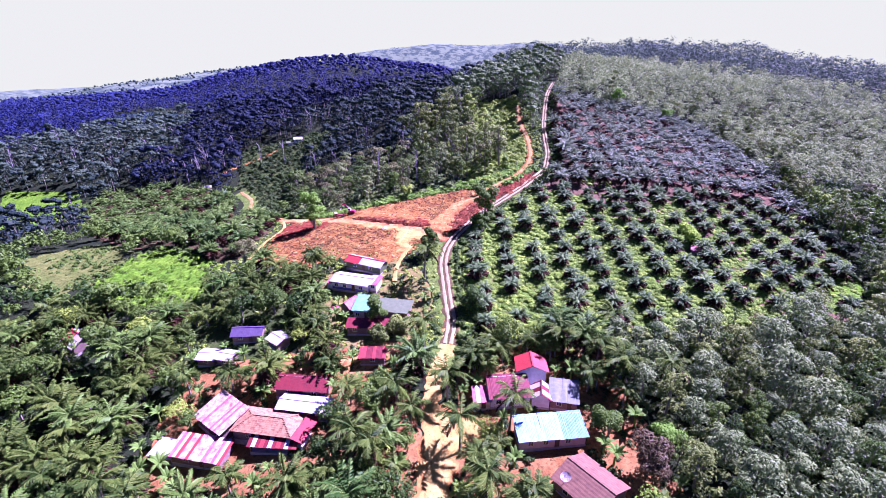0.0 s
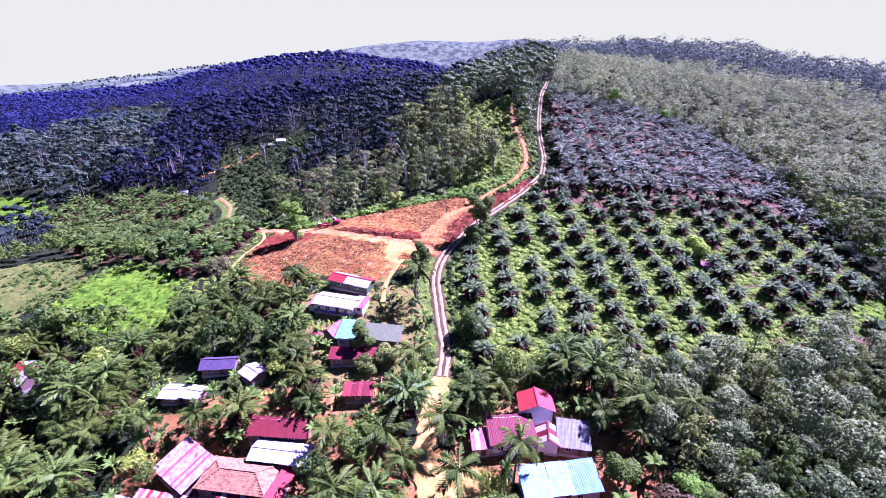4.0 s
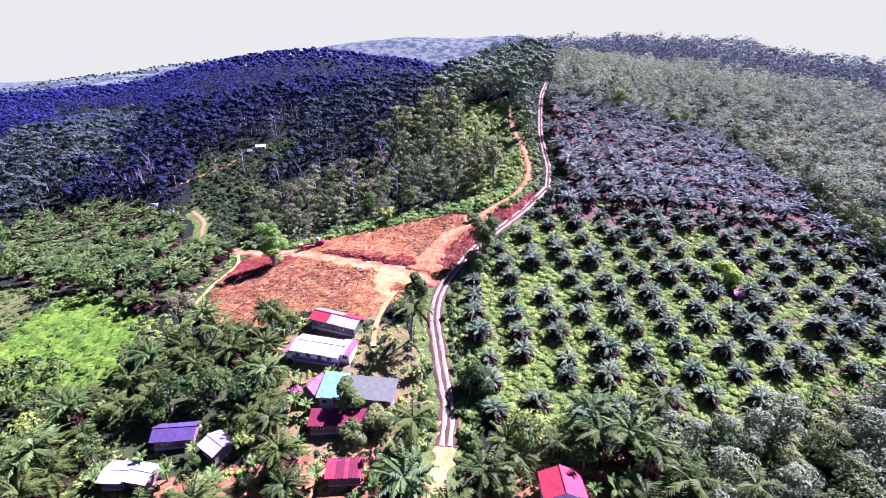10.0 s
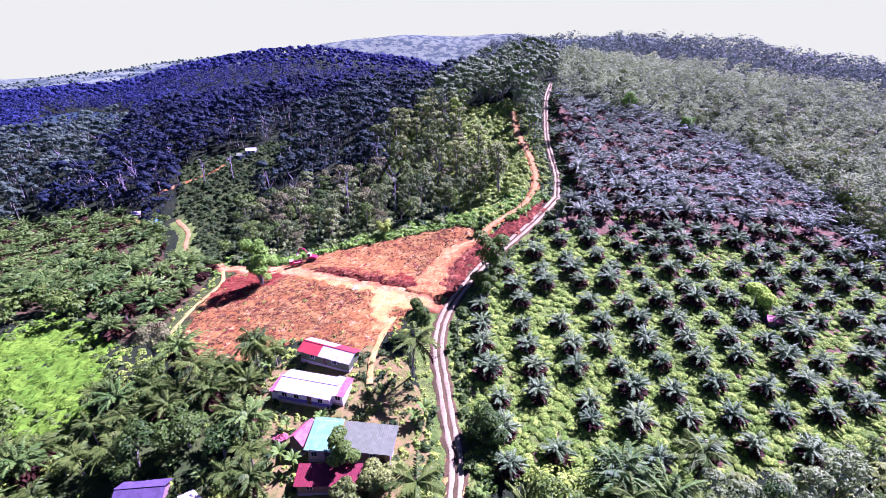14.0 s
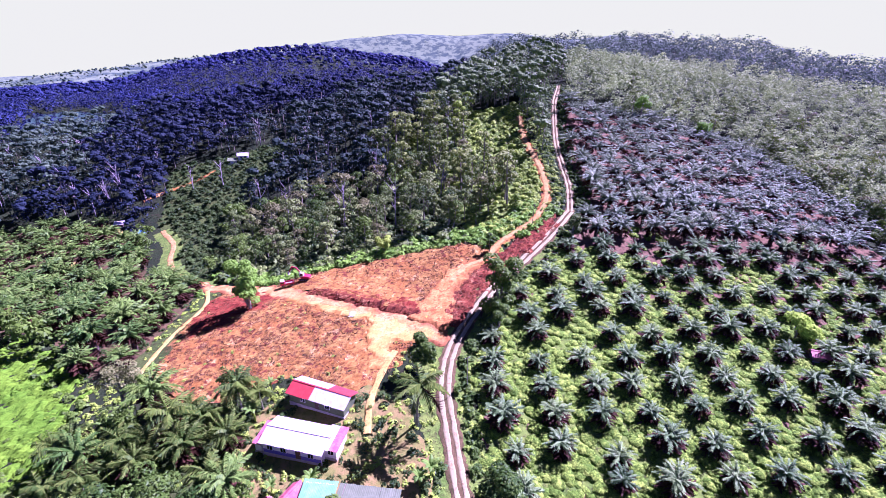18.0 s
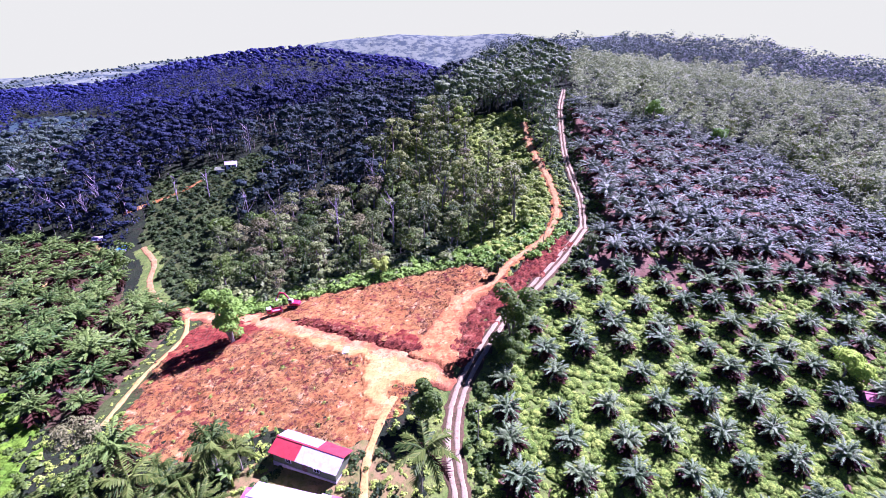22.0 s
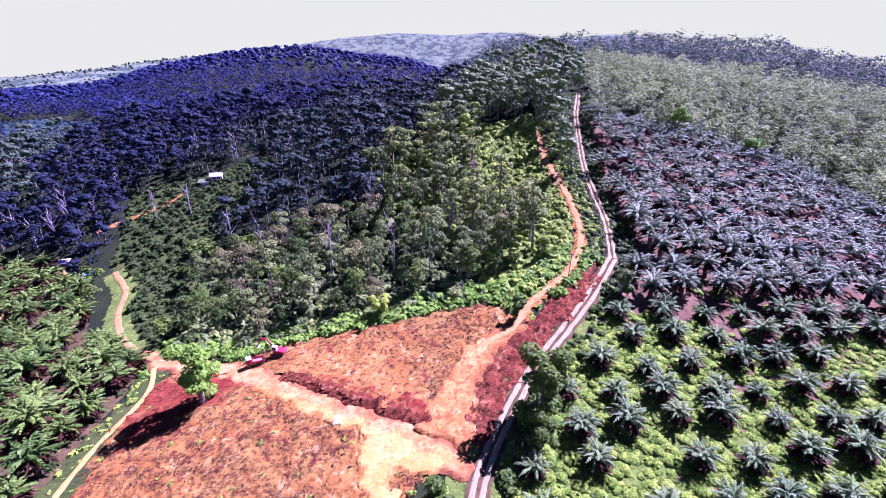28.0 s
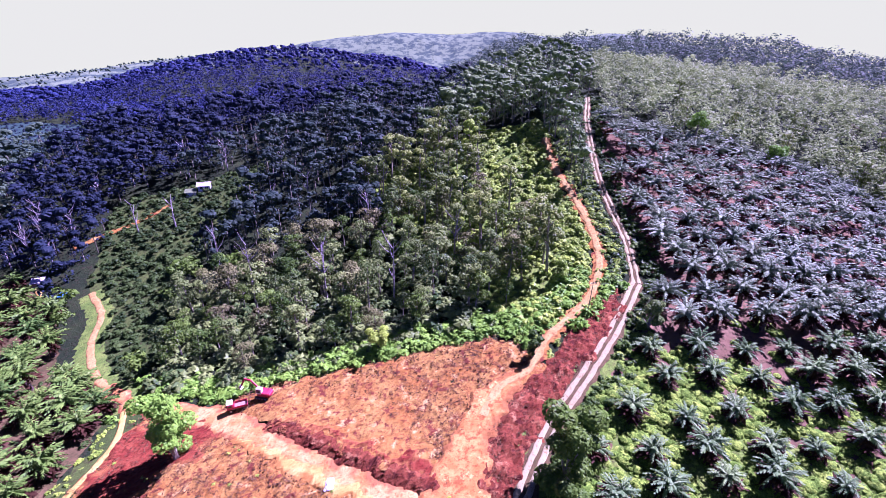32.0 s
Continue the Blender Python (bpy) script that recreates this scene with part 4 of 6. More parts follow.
stand((36, 48, 150, 140), 5.1, lambda x, y: inside(RUBBER_NEAR, x, y) & ~inside(RIGHT_MEADOW, x, y), rubber_masters, 190, 0.7, 1.2)

GULLY = [(112, 112), (128, 138), (136, 165), (142, 195), (152, 226), (148, 258)]
stand((105, 105, 175, 270), 5.2, lambda x, y: (away(GULLY, x, y) < 9) & ~inside(PLANTATION, x, y), forest_masters, 85, 0.5, 0.85)

stand((70, 190, 230, 320), 15.0, lambda x, y: ~inside(PLANTATION, x, y) & (x > 62 + 0.3 * (y - 190)), forest_masters[:4] + bush_masters[2:3], 70, 0.6, 0.95)

# woods past those
mid = [rain_canopy(100 + i, 7.6 + i % 3, 12 + 1.8 * (i % 4), 0.30, 104, 0.74, 9, 3, 0.75) for i in range(7)]
boles = [tube([(0, 0, -0.5), (0.15, 0.1, 6), (0, 0, 10.5 + i % 3)], [0.24, 0.17, 0.10], 4) for i in range(3)]
airy = [leafy(np.random.default_rng(210 + i), lobed(np.random.default_rng(220 + i), 6.4, 10 + i % 3, 0.5, 12), 100, 0.6, up=0.9) for i in range(5)]
fine = [broadleaf(180 + i, 8 + i % 3, 9, 1.0 + 0.8 * (i % 3), 240, 0.72, 11)[1] for i in range(5)]
far = [leafy(np.random.default_rng(120 + i), rain_lobes(np.random.default_rng(130 + i), 11 + i % 3, 12 + 2 * (i % 3), 0.12, 9), 74, 1.0, 0.7, 0.8) for i in range(6)]
dist = [rain_canopy(140 + i, 13, 13, 0.2, 20, 1.35, 6, 1, 0.9) for i in range(5)]
speck = [puffs(np.random.default_rng(150 + i), [(0, 0, 4, 4.5)], 0.9) for i in range(4)]

def clear_spot(x, y):
    return (away(ROAD, x, y) > 4) & ~inside(PLANTATION, x, y)


def rubber_side(x, y):
    return (x > ridge_x(y) + 4) & (y > 30)


x, y = scatter(rng, (-330, 40, 330, 420), 6.3)
ok = in_view(x, y) & ~blocked(x, y) & ~inside(WOOD_EDGE, x, y) & ~inside(BUSH_SLOPE, x, y) & ~inside(RUBBER_NEAR, x, y) & ~inside(SCRUB_VALLEY, x, y) & (np.hypot(x, y) < 430) & ~((y < 197) & (x > -78) & (x < 60))
x, y = x[ok], y[ok]
close = (np.hypot(x + 4, y - 60) < 215) & (y < 250)
planted("near_woods", fine, x[close], y[close], 0.5 + 0.5 * rng.random(close.sum()), GREEN, "mixed green woods around the fields", "woods", rng)
x, y = x[~close], y[~close]
rub = rubber_side(x, y)
u, v = scatter(rng, (60, 40, 330, 420), 7.5)
k = rubber_side(u, v) & in_view(u, v) & ~blocked(u, v) & ~inside(RUBBER_NEAR, u, v) & (np.hypot(u, v) < 430) & ((np.hypot(u + 4, v - 60) > 215) | (v > 250))
x, y, rub = np.append(x, u[k]), np.append(y, v[k]), np.append(rub, np.ones(k.sum(), bool))
planted("rubber_wood", airy, x[rub], y[rub], 0.7 + 0.45 * rng.random(rub.sum()), RUBBER_CANOPY, "grey-green rubber wood covering the hillside", "rubber wood", rng)
# trees across the valley, coloured by place for shade and haze
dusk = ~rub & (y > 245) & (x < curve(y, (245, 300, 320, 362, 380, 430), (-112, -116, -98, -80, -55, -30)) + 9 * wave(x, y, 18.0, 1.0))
bole_size = 0.7 + 0.4 * rng.random(dusk.sum())
pale = rng.random(dusk.sum()) < 0.5
planted("valley_boles", boles, x[dusk][pale], y[dusk][pale], bole_size[pale], BARK, "pale slender trunks of the valley forest", "tree trunks", rng)
# the lit part of the same forest gets the lighter canopy colour
lit = dusk & (x < -172 + 16 * wave(x, y, 22.0, 2.0)) & (y < 400)
planted("valley_edge_forest", mid, x[lit], y[lit], 0.65 + 0.5 * rng.random(lit.sum()) ** 2, RIDGE_CANOPY, "olive forest beyond the far meadow with a haze tint", "forest", rng)
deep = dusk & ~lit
planted("valley_forest", mid, x[deep], y[deep], 0.72 + 0.6 * rng.random(deep.sum()) ** 2, HAZY_VALLEY_CANOPY, "forest across the valley, darkened and blued for shade and haze", "forest", rng)
rub |= dusk
u, v = scatter(rng, (-135, 250, 78, 350), 6.0)
k = ~blocked(u, v) & ~inside(WOOD_EDGE, u, v) & ~inside(BUSH_SLOPE, u, v) & ~inside(SCRUB_VALLEY, u, v) & ~rubber_side(u, v) & (u > ridge_x(v) - 75)
x, y, rub = np.append(x, u[k]), np.append(y, v[k]), np.append(rub, np.zeros(k.sum(), bool))
planted("forest_boles", boles, x[~rub], y[~rub], 0.75 + 0.4 * rng.random((~rub).sum()), BARK, "pale trunks showing through the slope forest", "tree trunks", rng)
# valley side of the forest takes the colour with painted shade
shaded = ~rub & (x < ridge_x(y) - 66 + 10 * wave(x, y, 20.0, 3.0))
planted("slope_forest", mid, x[shaded], y[shaded], 0.62 + 0.6 * rng.random(shaded.sum()) ** 2, SHADE_SLOPE_CANOPY, "forest on the valley slope, its green darkened for shade", "forest", rng)
shaded = ~rub & ~shaded
planted("forest", mid, x[shaded], y[shaded], 0.62 + 0.6 * rng.random(shaded.sum()) ** 2, FOREST_CANOPY, "dense dark green forest on the slopes", "forest", rng)
x, y = scatter(rng, (-620, 200, 640, 900), 10.2)
r = np.hypot(x, y)
ok = in_view(x, y, 3) & (r >= 428) & (r < 720) & ~inside(FAR_PLATEAU, x, y)
x, y = x[ok], y[ok]
rub = rubber_side(x, y) & (x > 140) & (r[ok] < 500)
crest = ~rub & (x > 40)
planted("ridge_forest", far, x[crest], y[crest], 0.7 + 0.6 * rng.random(crest.sum()), RIDGE_CANOPY, "forest along the skyline ridge, its green cooled for haze", "forest", rng)
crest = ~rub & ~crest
planted("far_forest", far, x[crest], y[crest], 0.7 + 0.6 * rng.random(crest.sum()), HAZE_HILL_CANOPY, "forest on the hill behind the valley, coloured haze blue", "forest", rng)
planted("far_rubber_wood", airy, x[rub], y[rub], 0.9 + 0.5 * rng.random(rub.sum()), RUBBER_CANOPY, "rubber wood along the far ridge", "rubber wood", rng)
x, y = scatter(rng, (-1000, 400, 900, 1250), 13.0)
r = np.hypot(x, y)
ok = in_view(x, y, 2) & (r >= 718) & (r < 1180)
x, y = x[ok], y[ok]
planted("hill_forest", dist, x, y, 0.8 + 0.5 * rng.random(len(x)), HAZE_HILL_CANOPY, "forest on the distant hills, coloured haze blue", "forest", rng)
x, y = scatter(rng, (-1700, 900, 1200, 2100), 19.0)
r = np.hypot(x, y)
ok = in_view(x, y, 2) & (r >= 1180) & (r < 2050) & (wave(x, y, 60.0, 1.0) + 0.5 * wave(x, y, 21.0, 2.0) > -0.25)
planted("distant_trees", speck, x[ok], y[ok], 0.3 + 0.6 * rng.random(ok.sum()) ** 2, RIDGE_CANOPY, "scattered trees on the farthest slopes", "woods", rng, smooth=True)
x, y = scatter(rng, (-1300, 3000, 1900, 3560), 32.0)
ok = wave(x, y, 130.0, 1.0) + 0.5 * wave(x, y, 45.0, 2.0) > 0.25
x, y = x[ok], y[ok]
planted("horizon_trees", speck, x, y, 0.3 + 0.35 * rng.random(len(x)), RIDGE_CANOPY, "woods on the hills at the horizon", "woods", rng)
# scrub of the valley and under the near forest
bush = [leafy(np.random.default_rng(160 + i), lobed(np.random.default_rng(i + 30), 3.0, 2.0, -0.3, 3), 60, 0.5, up=1.1) for i in range(5)]
x, y = scatter(rng, (-80, 185, 20, 256), 3.0)
ok = inside(WOOD_EDGE, x, y) & ~inside(UPPER_FIELD, x, y) & (away(CLAY_ROAD, x, y) > 4)
u, v = scatter(rng, (36, 48, 150, 142), 3.0)
k = inside(RUBBER_NEAR, u, v) & clear_spot(u, v)
planted("rubber_undergrowth", bush, u[k], v[k], 0.7 + 0.9 * rng.random(k.sum()), OLIVE, "dense undergrowth below the rubber trees", "undergrowth", rng)
planted("forest_undergrowth", bush, x[ok], y[ok], 0.8 + 1.1 * rng.random(ok.sum()), DARK_GREEN, "dense dark undergrowth below the forest trees", "undergrowth", rng)
x, y = scatter(rng, (-200, 180, 60, 340), 2.7)
ok = (inside(SCRUB_VALLEY, x, y) | inside(BUSH_SLOPE, x, y)) & ~(inside(UPPER_FIELD, x, y) | (away(RED_TRACK, x, y) < 2.4) | (away(ROAD, x, y) < 3.2) | (away(CLAY_ROAD, x, y) < 3.4) | (away(HUT_PATH, x, y) < 1.6))
k = ok & inside(BUSH_SLOPE, x, y)
planted("slope_scrub", bush, x[k], y[k], 0.5 + 0.8 * rng.random(k.sum()), SHRUB, "bright yellow-green scrub on the slope", "scrub", rng)
k = ok & ~k
planted("valley_scrub", bush, x[k], y[k], 0.6 + 0.9 * rng.random(k.sum()) ** 2, VALLEY_SCRUB, "green scrub in the open valley, darkened for shade", "scrub", rng)
low = [leafy(np.random.default_rng(170 + i), lobed(np.random.default_rng(i + 50), 2.2, 1.3, -0.4, 4), 54, 0.30, up=1.1) for i in range(5)]
x, y = scatter(rng, (2, 104, 134, 205), 1.75)
thick = 0.5 * wave(x, y, 9.0, 2.0) + 0.5 * wave(x, y, 3.0, 1.0) + 0.7 * ramp(70 - x, -30, 60) - 1.1 * ramp(y, 164, 190) + 0.5 > 0.0
ok = inside(PLANTATION, x, y) & thick & ~on_road(x, y, 2.4)
mound = [joined([puffs(np.random.default_rng(190 + i), [(0, 0, 0.1, 1.0), (0.75, 0.35, 0.0, 0.7)], 0.6, True), leafy(np.random.default_rng(195 + i), [(0, 0, 0.1, 1.0), (0.7, 0.3, 0.0, 0.8), (-0.6, 0.7, 0.0, 0.7)], 18, 0.26, 0.7)]) for i in range(4)]
planted("ground_cover", mound, x[ok], y[ok], 0.8 + 0.85 * rng.random(ok.sum()), COVER_MOUND, "low bright green creepers between the palms", "ground cover", rng, smooth=True)
x, y = scatter(rng, (-200, 146, -60, 266), 3.0)
ok = inside(LEFT_PLANTATION, x, y) & (away(EDGE_PATH, x, y) > 1.5) & (away(CLAY_ROAD, x, y) > 3)
u, v = scatter(rng, (-372, 368, -178, 562), 6.0)
k = inside(FAR_PLATEAU, u, v)
planted("plateau_crops", bush, u[k], v[k], 0.7 + 0.6 * rng.random(k.sum()), HAZY_VALLEY_CANOPY, "rows of low crops on the plateau, coloured haze blue", "crops", rng)
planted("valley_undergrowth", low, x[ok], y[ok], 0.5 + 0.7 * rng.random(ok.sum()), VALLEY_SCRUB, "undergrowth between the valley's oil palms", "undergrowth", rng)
# shrubs along the road and along the forest's edge
x, y = scatter(rng, (-10, 96, 80, 320), 1.6)
d = away(ROAD, x, y)
ok = (d > np.where(y > 185, 1.7, 2.5)) & (d < 6.5) & ~inside(CUT_BANK, x, y) & (away(RED_TRACK, x, y) > 2.0) & (away([(2, 149), (-6, 156)], x, y) > 4) & ((x > ridge_x(y) - 6.0) | (y > 200)) & (rng.random(x.size) < 0.85)
planted("roadside_shrubs", bush, x[ok], y[ok], 0.4 + 0.6 * rng.random(ok.sum()), GREEN, "dark green shrubs along the road's verge", "shrubs", rng)
x, y = scatter(rng, (10, 186, 66, 312), 1.7)
ok = (x < 66) & (away(ROAD, x, y) > 2.3) & (away(RED_TRACK, x, y) > 1.3) & (away(RED_TRACK, x, y) < 9) & (x < ridge_x(y) + 2) & ~inside(CUT_BANK, x, y) & ~inside(UPPER_FIELD, x, y)
planted("track_shrubs", low, x[ok], y[ok], 0.6 + 0.9 * rng.random(ok.sum()), SHRUB, "bright shrubs beside the dirt track", "shrubs", rng)
x, y = scatter(rng, (-70, 180, 40, 215), 1.5)
d = away(WOOD_FOOT, x, y)
ok = (d < 6.0 + 1.5 * wave(x, y, 6.0, 1.0)) & ~inside(UPPER_FIELD, x, y) & (away(CLAY_ROAD, x, y) > 4) & (away(RED_TRACK, x, y) > 2.2)
planted("edge_shrubs", low, x[ok], y[ok], 1.0 + 1.2 * rng.random(ok.sum()), LIME, "bright green shrubs where forest and clearing meet", "shrubs", rng)


# felled brushwood on the cleared slopes
def brushwood(seed):
    g = np.random.default_rng(seed)
    bits = []
    for k in range(7):
        a, ln, r = g.random() * 6.283, 0.3 + 0.9 * g.random(), 0.02 + 0.035 * g.random()
        cx, cy, cz = 0.7 * g.normal(), 0.7 * g.normal(), 0.1 + 0.12 * g.random()
        dx, dy = ln / 2 * math.cos(a), ln / 2 * math.sin(a)
        bits.append(tube([(cx - dx, cy - dy, cz - 0.08), (cx + dx, cy + dy, cz + 0.1)], [r, r * 0.6], 3))
    bits.append(leafy(g, [(0, 0, 0, 0.9)], 10, 0.22, 0.2))
    return joined(bits)


twigs = [brushwood(400 + i) for i in range(5)]
x, y = scatter(rng, (-70, 136, 42, 206), 1.25)
ok = (inside(UPPER_FIELD, x, y) | inside(LOWER_FIELD, x, y) | inside(CUT_BANK, x, y)) & (away(CLAY_ROAD, x, y) > 3.4) & (away(RED_TRACK, x, y) > 1.6) & (away([(-16, 140), (-17, 152), (-10, 158)], x, y) > 4.5) & (rng.random(x.size) < 0.75)
planted("brushwood", twigs, x[ok], y[ok], 0.5 + 0.8 * rng.random(ok.sum()), BRUSH, "twigs and felled brushwood strewn on bare soil", "debris", rng, sink=-0.22)
ok = inside(LOWER_FIELD, x, y) & (away(CLAY_ROAD, x, y) > 3.4) & (rng.random(x.size) < 0.05)
planted("field_weeds", low, x[ok], y[ok], 0.25 + 0.4 * rng.random(ok.sum()), SHRUB, "scattered green weeds on the cleared soil", "weeds", rng, sink=-0.1)

# ---- houses ----
ZINC = solid("sunlit zinc sheet", (0.47, 0.44, 0.41), (0.37, 0.33, 0.31), 0.5, 1.0, 0.1, 0.004)
RUST_ZINC = solid("rust-streaked zinc", (0.48, 0.37, 0.27), (0.33, 0.080, 0.055), 0.6, 0.9, 0.05, 0.004)
RED_ROOF = solid("red painted sheet", (0.36, 0.040, 0.028), (0.25, 0.028, 0.020), 0.55, 1.0, 0, 0.004)
MAROON_ROOF = solid("faded maroon sheet", (0.150, 0.016, 0.014), (0.100, 0.012, 0.012), 0.6, 1.0, 0, 0.004)
SLATE_ROOF = solid("bluish slate sheet", (0.10, 0.12, 0.105), (0.15, 0.17, 0.14), 0.55, 1.0, 0, 0.004)
PALE_BLUE_ROOF = solid("pale blue sheet", (0.13, 0.32, 0.44), (0.20, 0.40, 0.48), 0.5, 1.2, 0, 0.004)
PINK_ROOF = solid("faded pink sheet", (0.34, 0.075, 0.08), (0.42, 0.17, 0.15), 0.55, 0.8, 0, 0.004)
GREEN_ROOF = solid("pale green sheet", (0.10, 0.27, 0.12), (0.16, 0.32, 0.16), 0.55, 1.0, 0, 0.004)
BLUE_ROOF = solid("light blue sheet", (0.05, 0.19, 0.40), (0.09, 0.25, 0.44), 0.5, 1.2, 0, 0.004)
GREY_ROOF = solid("greenish grey sheet", (0.090, 0.120, 0.050), (0.125, 0.155, 0.072), 0.55, 1.0, 0, 0.004)
PURPLE_ROOF = solid("dark weathered sheet", (0.09, 0.065, 0.11), (0.06, 0.045, 0.075), 0.6, 1.0, 0, 0.004)
TILE_ROOF = solid("weathered clay tiles", (0.34, 0.20, 0.075), (0.16, 0.065, 0.030), 0.85, 0.7, 0, 0.01)
BROWN_TILE = solid("brownish pink tiles", (0.180, 0.095, 0.045), (0.120, 0.062, 0.032), 0.8, 0.9, 0, 0.01)
WHITE_WALL = solid("white plaster", (0.74, 0.72, 0.74), (0.62, 0.58, 0.60), 0.85, 0.9, 0, 0.004)
BEIGE_WALL = solid("beige plaster", (0.62, 0.46, 0.34), (0.5, 0.36, 0.27), 0.9, 0.8, 0, 0.004)
WOOD_WALL = solid("weathered board", (0.20, 0.13, 0.10), (0.28, 0.19, 0.15), 0.85, 0.5, 0, 0.008)
BLUE_PAINT = solid("blue paint", (0.12, 0.10, 0.42), (0.16, 0.13, 0.36), 0.7, 0.7, 0, 0.003)
DARK_WOOD = solid("dark door wood", (0.09, 0.055, 0.04), (0.13, 0.08, 0.06), 0.6, 0.3, 0, 0.004)
FRAME_WHITE = solid("white window frame", (0.75, 0.74, 0.74), (0.65, 0.62, 0.62), 0.5, 0.4, 0, 0.002)
STONE = solid("concrete plinth", (0.42, 0.38, 0.35), (0.32, 0.28, 0.25), 0.9, 0.6, 0, 0.01)
GLASS, _t, _b = material("window glass")
_b.inputs["Base Color"].default_value = (0.02, 0.025, 0.03, 1)
_b.inputs["Roughness"].default_value = 0.08


def box(sx, sy, sz, at=(0, 0, 0), bevel=0.0):
    bm = bmesh.new()
    bmesh.ops.create_cube(bm, size=1.0, matrix=Matrix.Translation(at) @ Matrix.Diagonal((sx, sy, sz, 1)))
    if bevel:
        bmesh.ops.bevel(bm, geom=bm.edges[:], offset=bevel, segments=1, affect="EDGES")
    return bm


SHEETS = {}

def sheet_mesh(width, length, mat, tile=False):
    """A corrugated sheet, thick, lying along +y from the eave; top at z = 0."""
    key = (round(width, 2), round(length, 2), mat.name)
    if key in SHEETS:
        return SHEETS[key]
    waves = max(2, int(round(width / 0.26)))
    n = waves * 2 + 1
    xs = np.linspace(-width / 2, width / 2, n)
    zs = np.where(np.arange(n) % 2, 0.0, -0.014)
    rows = np.linspace(0, length, 2 if not tile else max(2, int(length / 0.35) + 1))
    v, f = [], []
    for layer in (0, 1):
        for j, yy in enumerate(rows):
            for x, z in zip(xs, zs):
                v.append((x, yy, z - 0.02 * layer + (0.02 if tile and j % 2 else 0)))
    m, r = n, len(rows)
    for j in range(r - 1):
        for i in range(n - 1):
            a = j * m + i
            f.append((a, a + 1, a + 1 + m, a + m))
            b = a + r * m
            f.append((b + m, b + m + 1, b + 1, b))
    for i in range(n - 1):
        f.append((i + r * m, i + 1 + r * m, i + 1, i))
        e = (r - 1) * m + i
        f.append((e, e + 1, e + 1 + r * m, e + r * m))
    for j in range(r - 1):
        a, b = j * m, j * m + n - 1
        f.append((a + m, a + r * m + m, a + r * m, a))
        f.append((b, b + r * m, b + r * m + m, b + m))
    me = bpy.data.meshes.new("roof_sheet")
    me.from_pydata(v, [], f)
    me.materials.append(mat)
    SHEETS[key] = me
    return me


def roof_plane(root, low_a, low_b, high_a, mats, name="roof", sheet=0.85, tile=False, rag=0.12, g=None):
    """One slope out of sheets: the eave from low_a to low_b, rising to high_a above low_a."""
    a, b, h = Vector(low_a), Vector(low_b), Vector(high_a)
    along, up = b - a, h - a
    length, rise = along.length, up.length
    ex = along.normalized()
    ey = (up - ex * up.dot(ex)).normalized()
    ez = ex.cross(ey)
    n = max(1, int(round(length / sheet)))
    w = length / n
    roof = part(name, box(length - 0.1, rise - 0.1, 0.06, (length / 2, rise / 2, -0.10)), WOOD_WALL, root)
    rot = Matrix((ex, ey, ez)).transposed().to_4x4()
    roof.matrix_local = Matrix.Translation(a) @ rot
    for i in range(n):
        m = mats(i / n) if callable(mats) else mats
        me = sheet_mesh(w + 0.06, rise + 0.15, m, tile)
        s = new("roof_sheet", me)
        s.parent = roof
        s.matrix_local = Matrix.Translation(((i + 0.5) * w, -0.12 + rag * (g.random() - 0.5), 0.012 * (i % 2) + 0.02)) @ Matrix.Rotation(0.01 * g.standard_normal(), 4, "Z")
    return roof


HOUSE_SPOTS = []

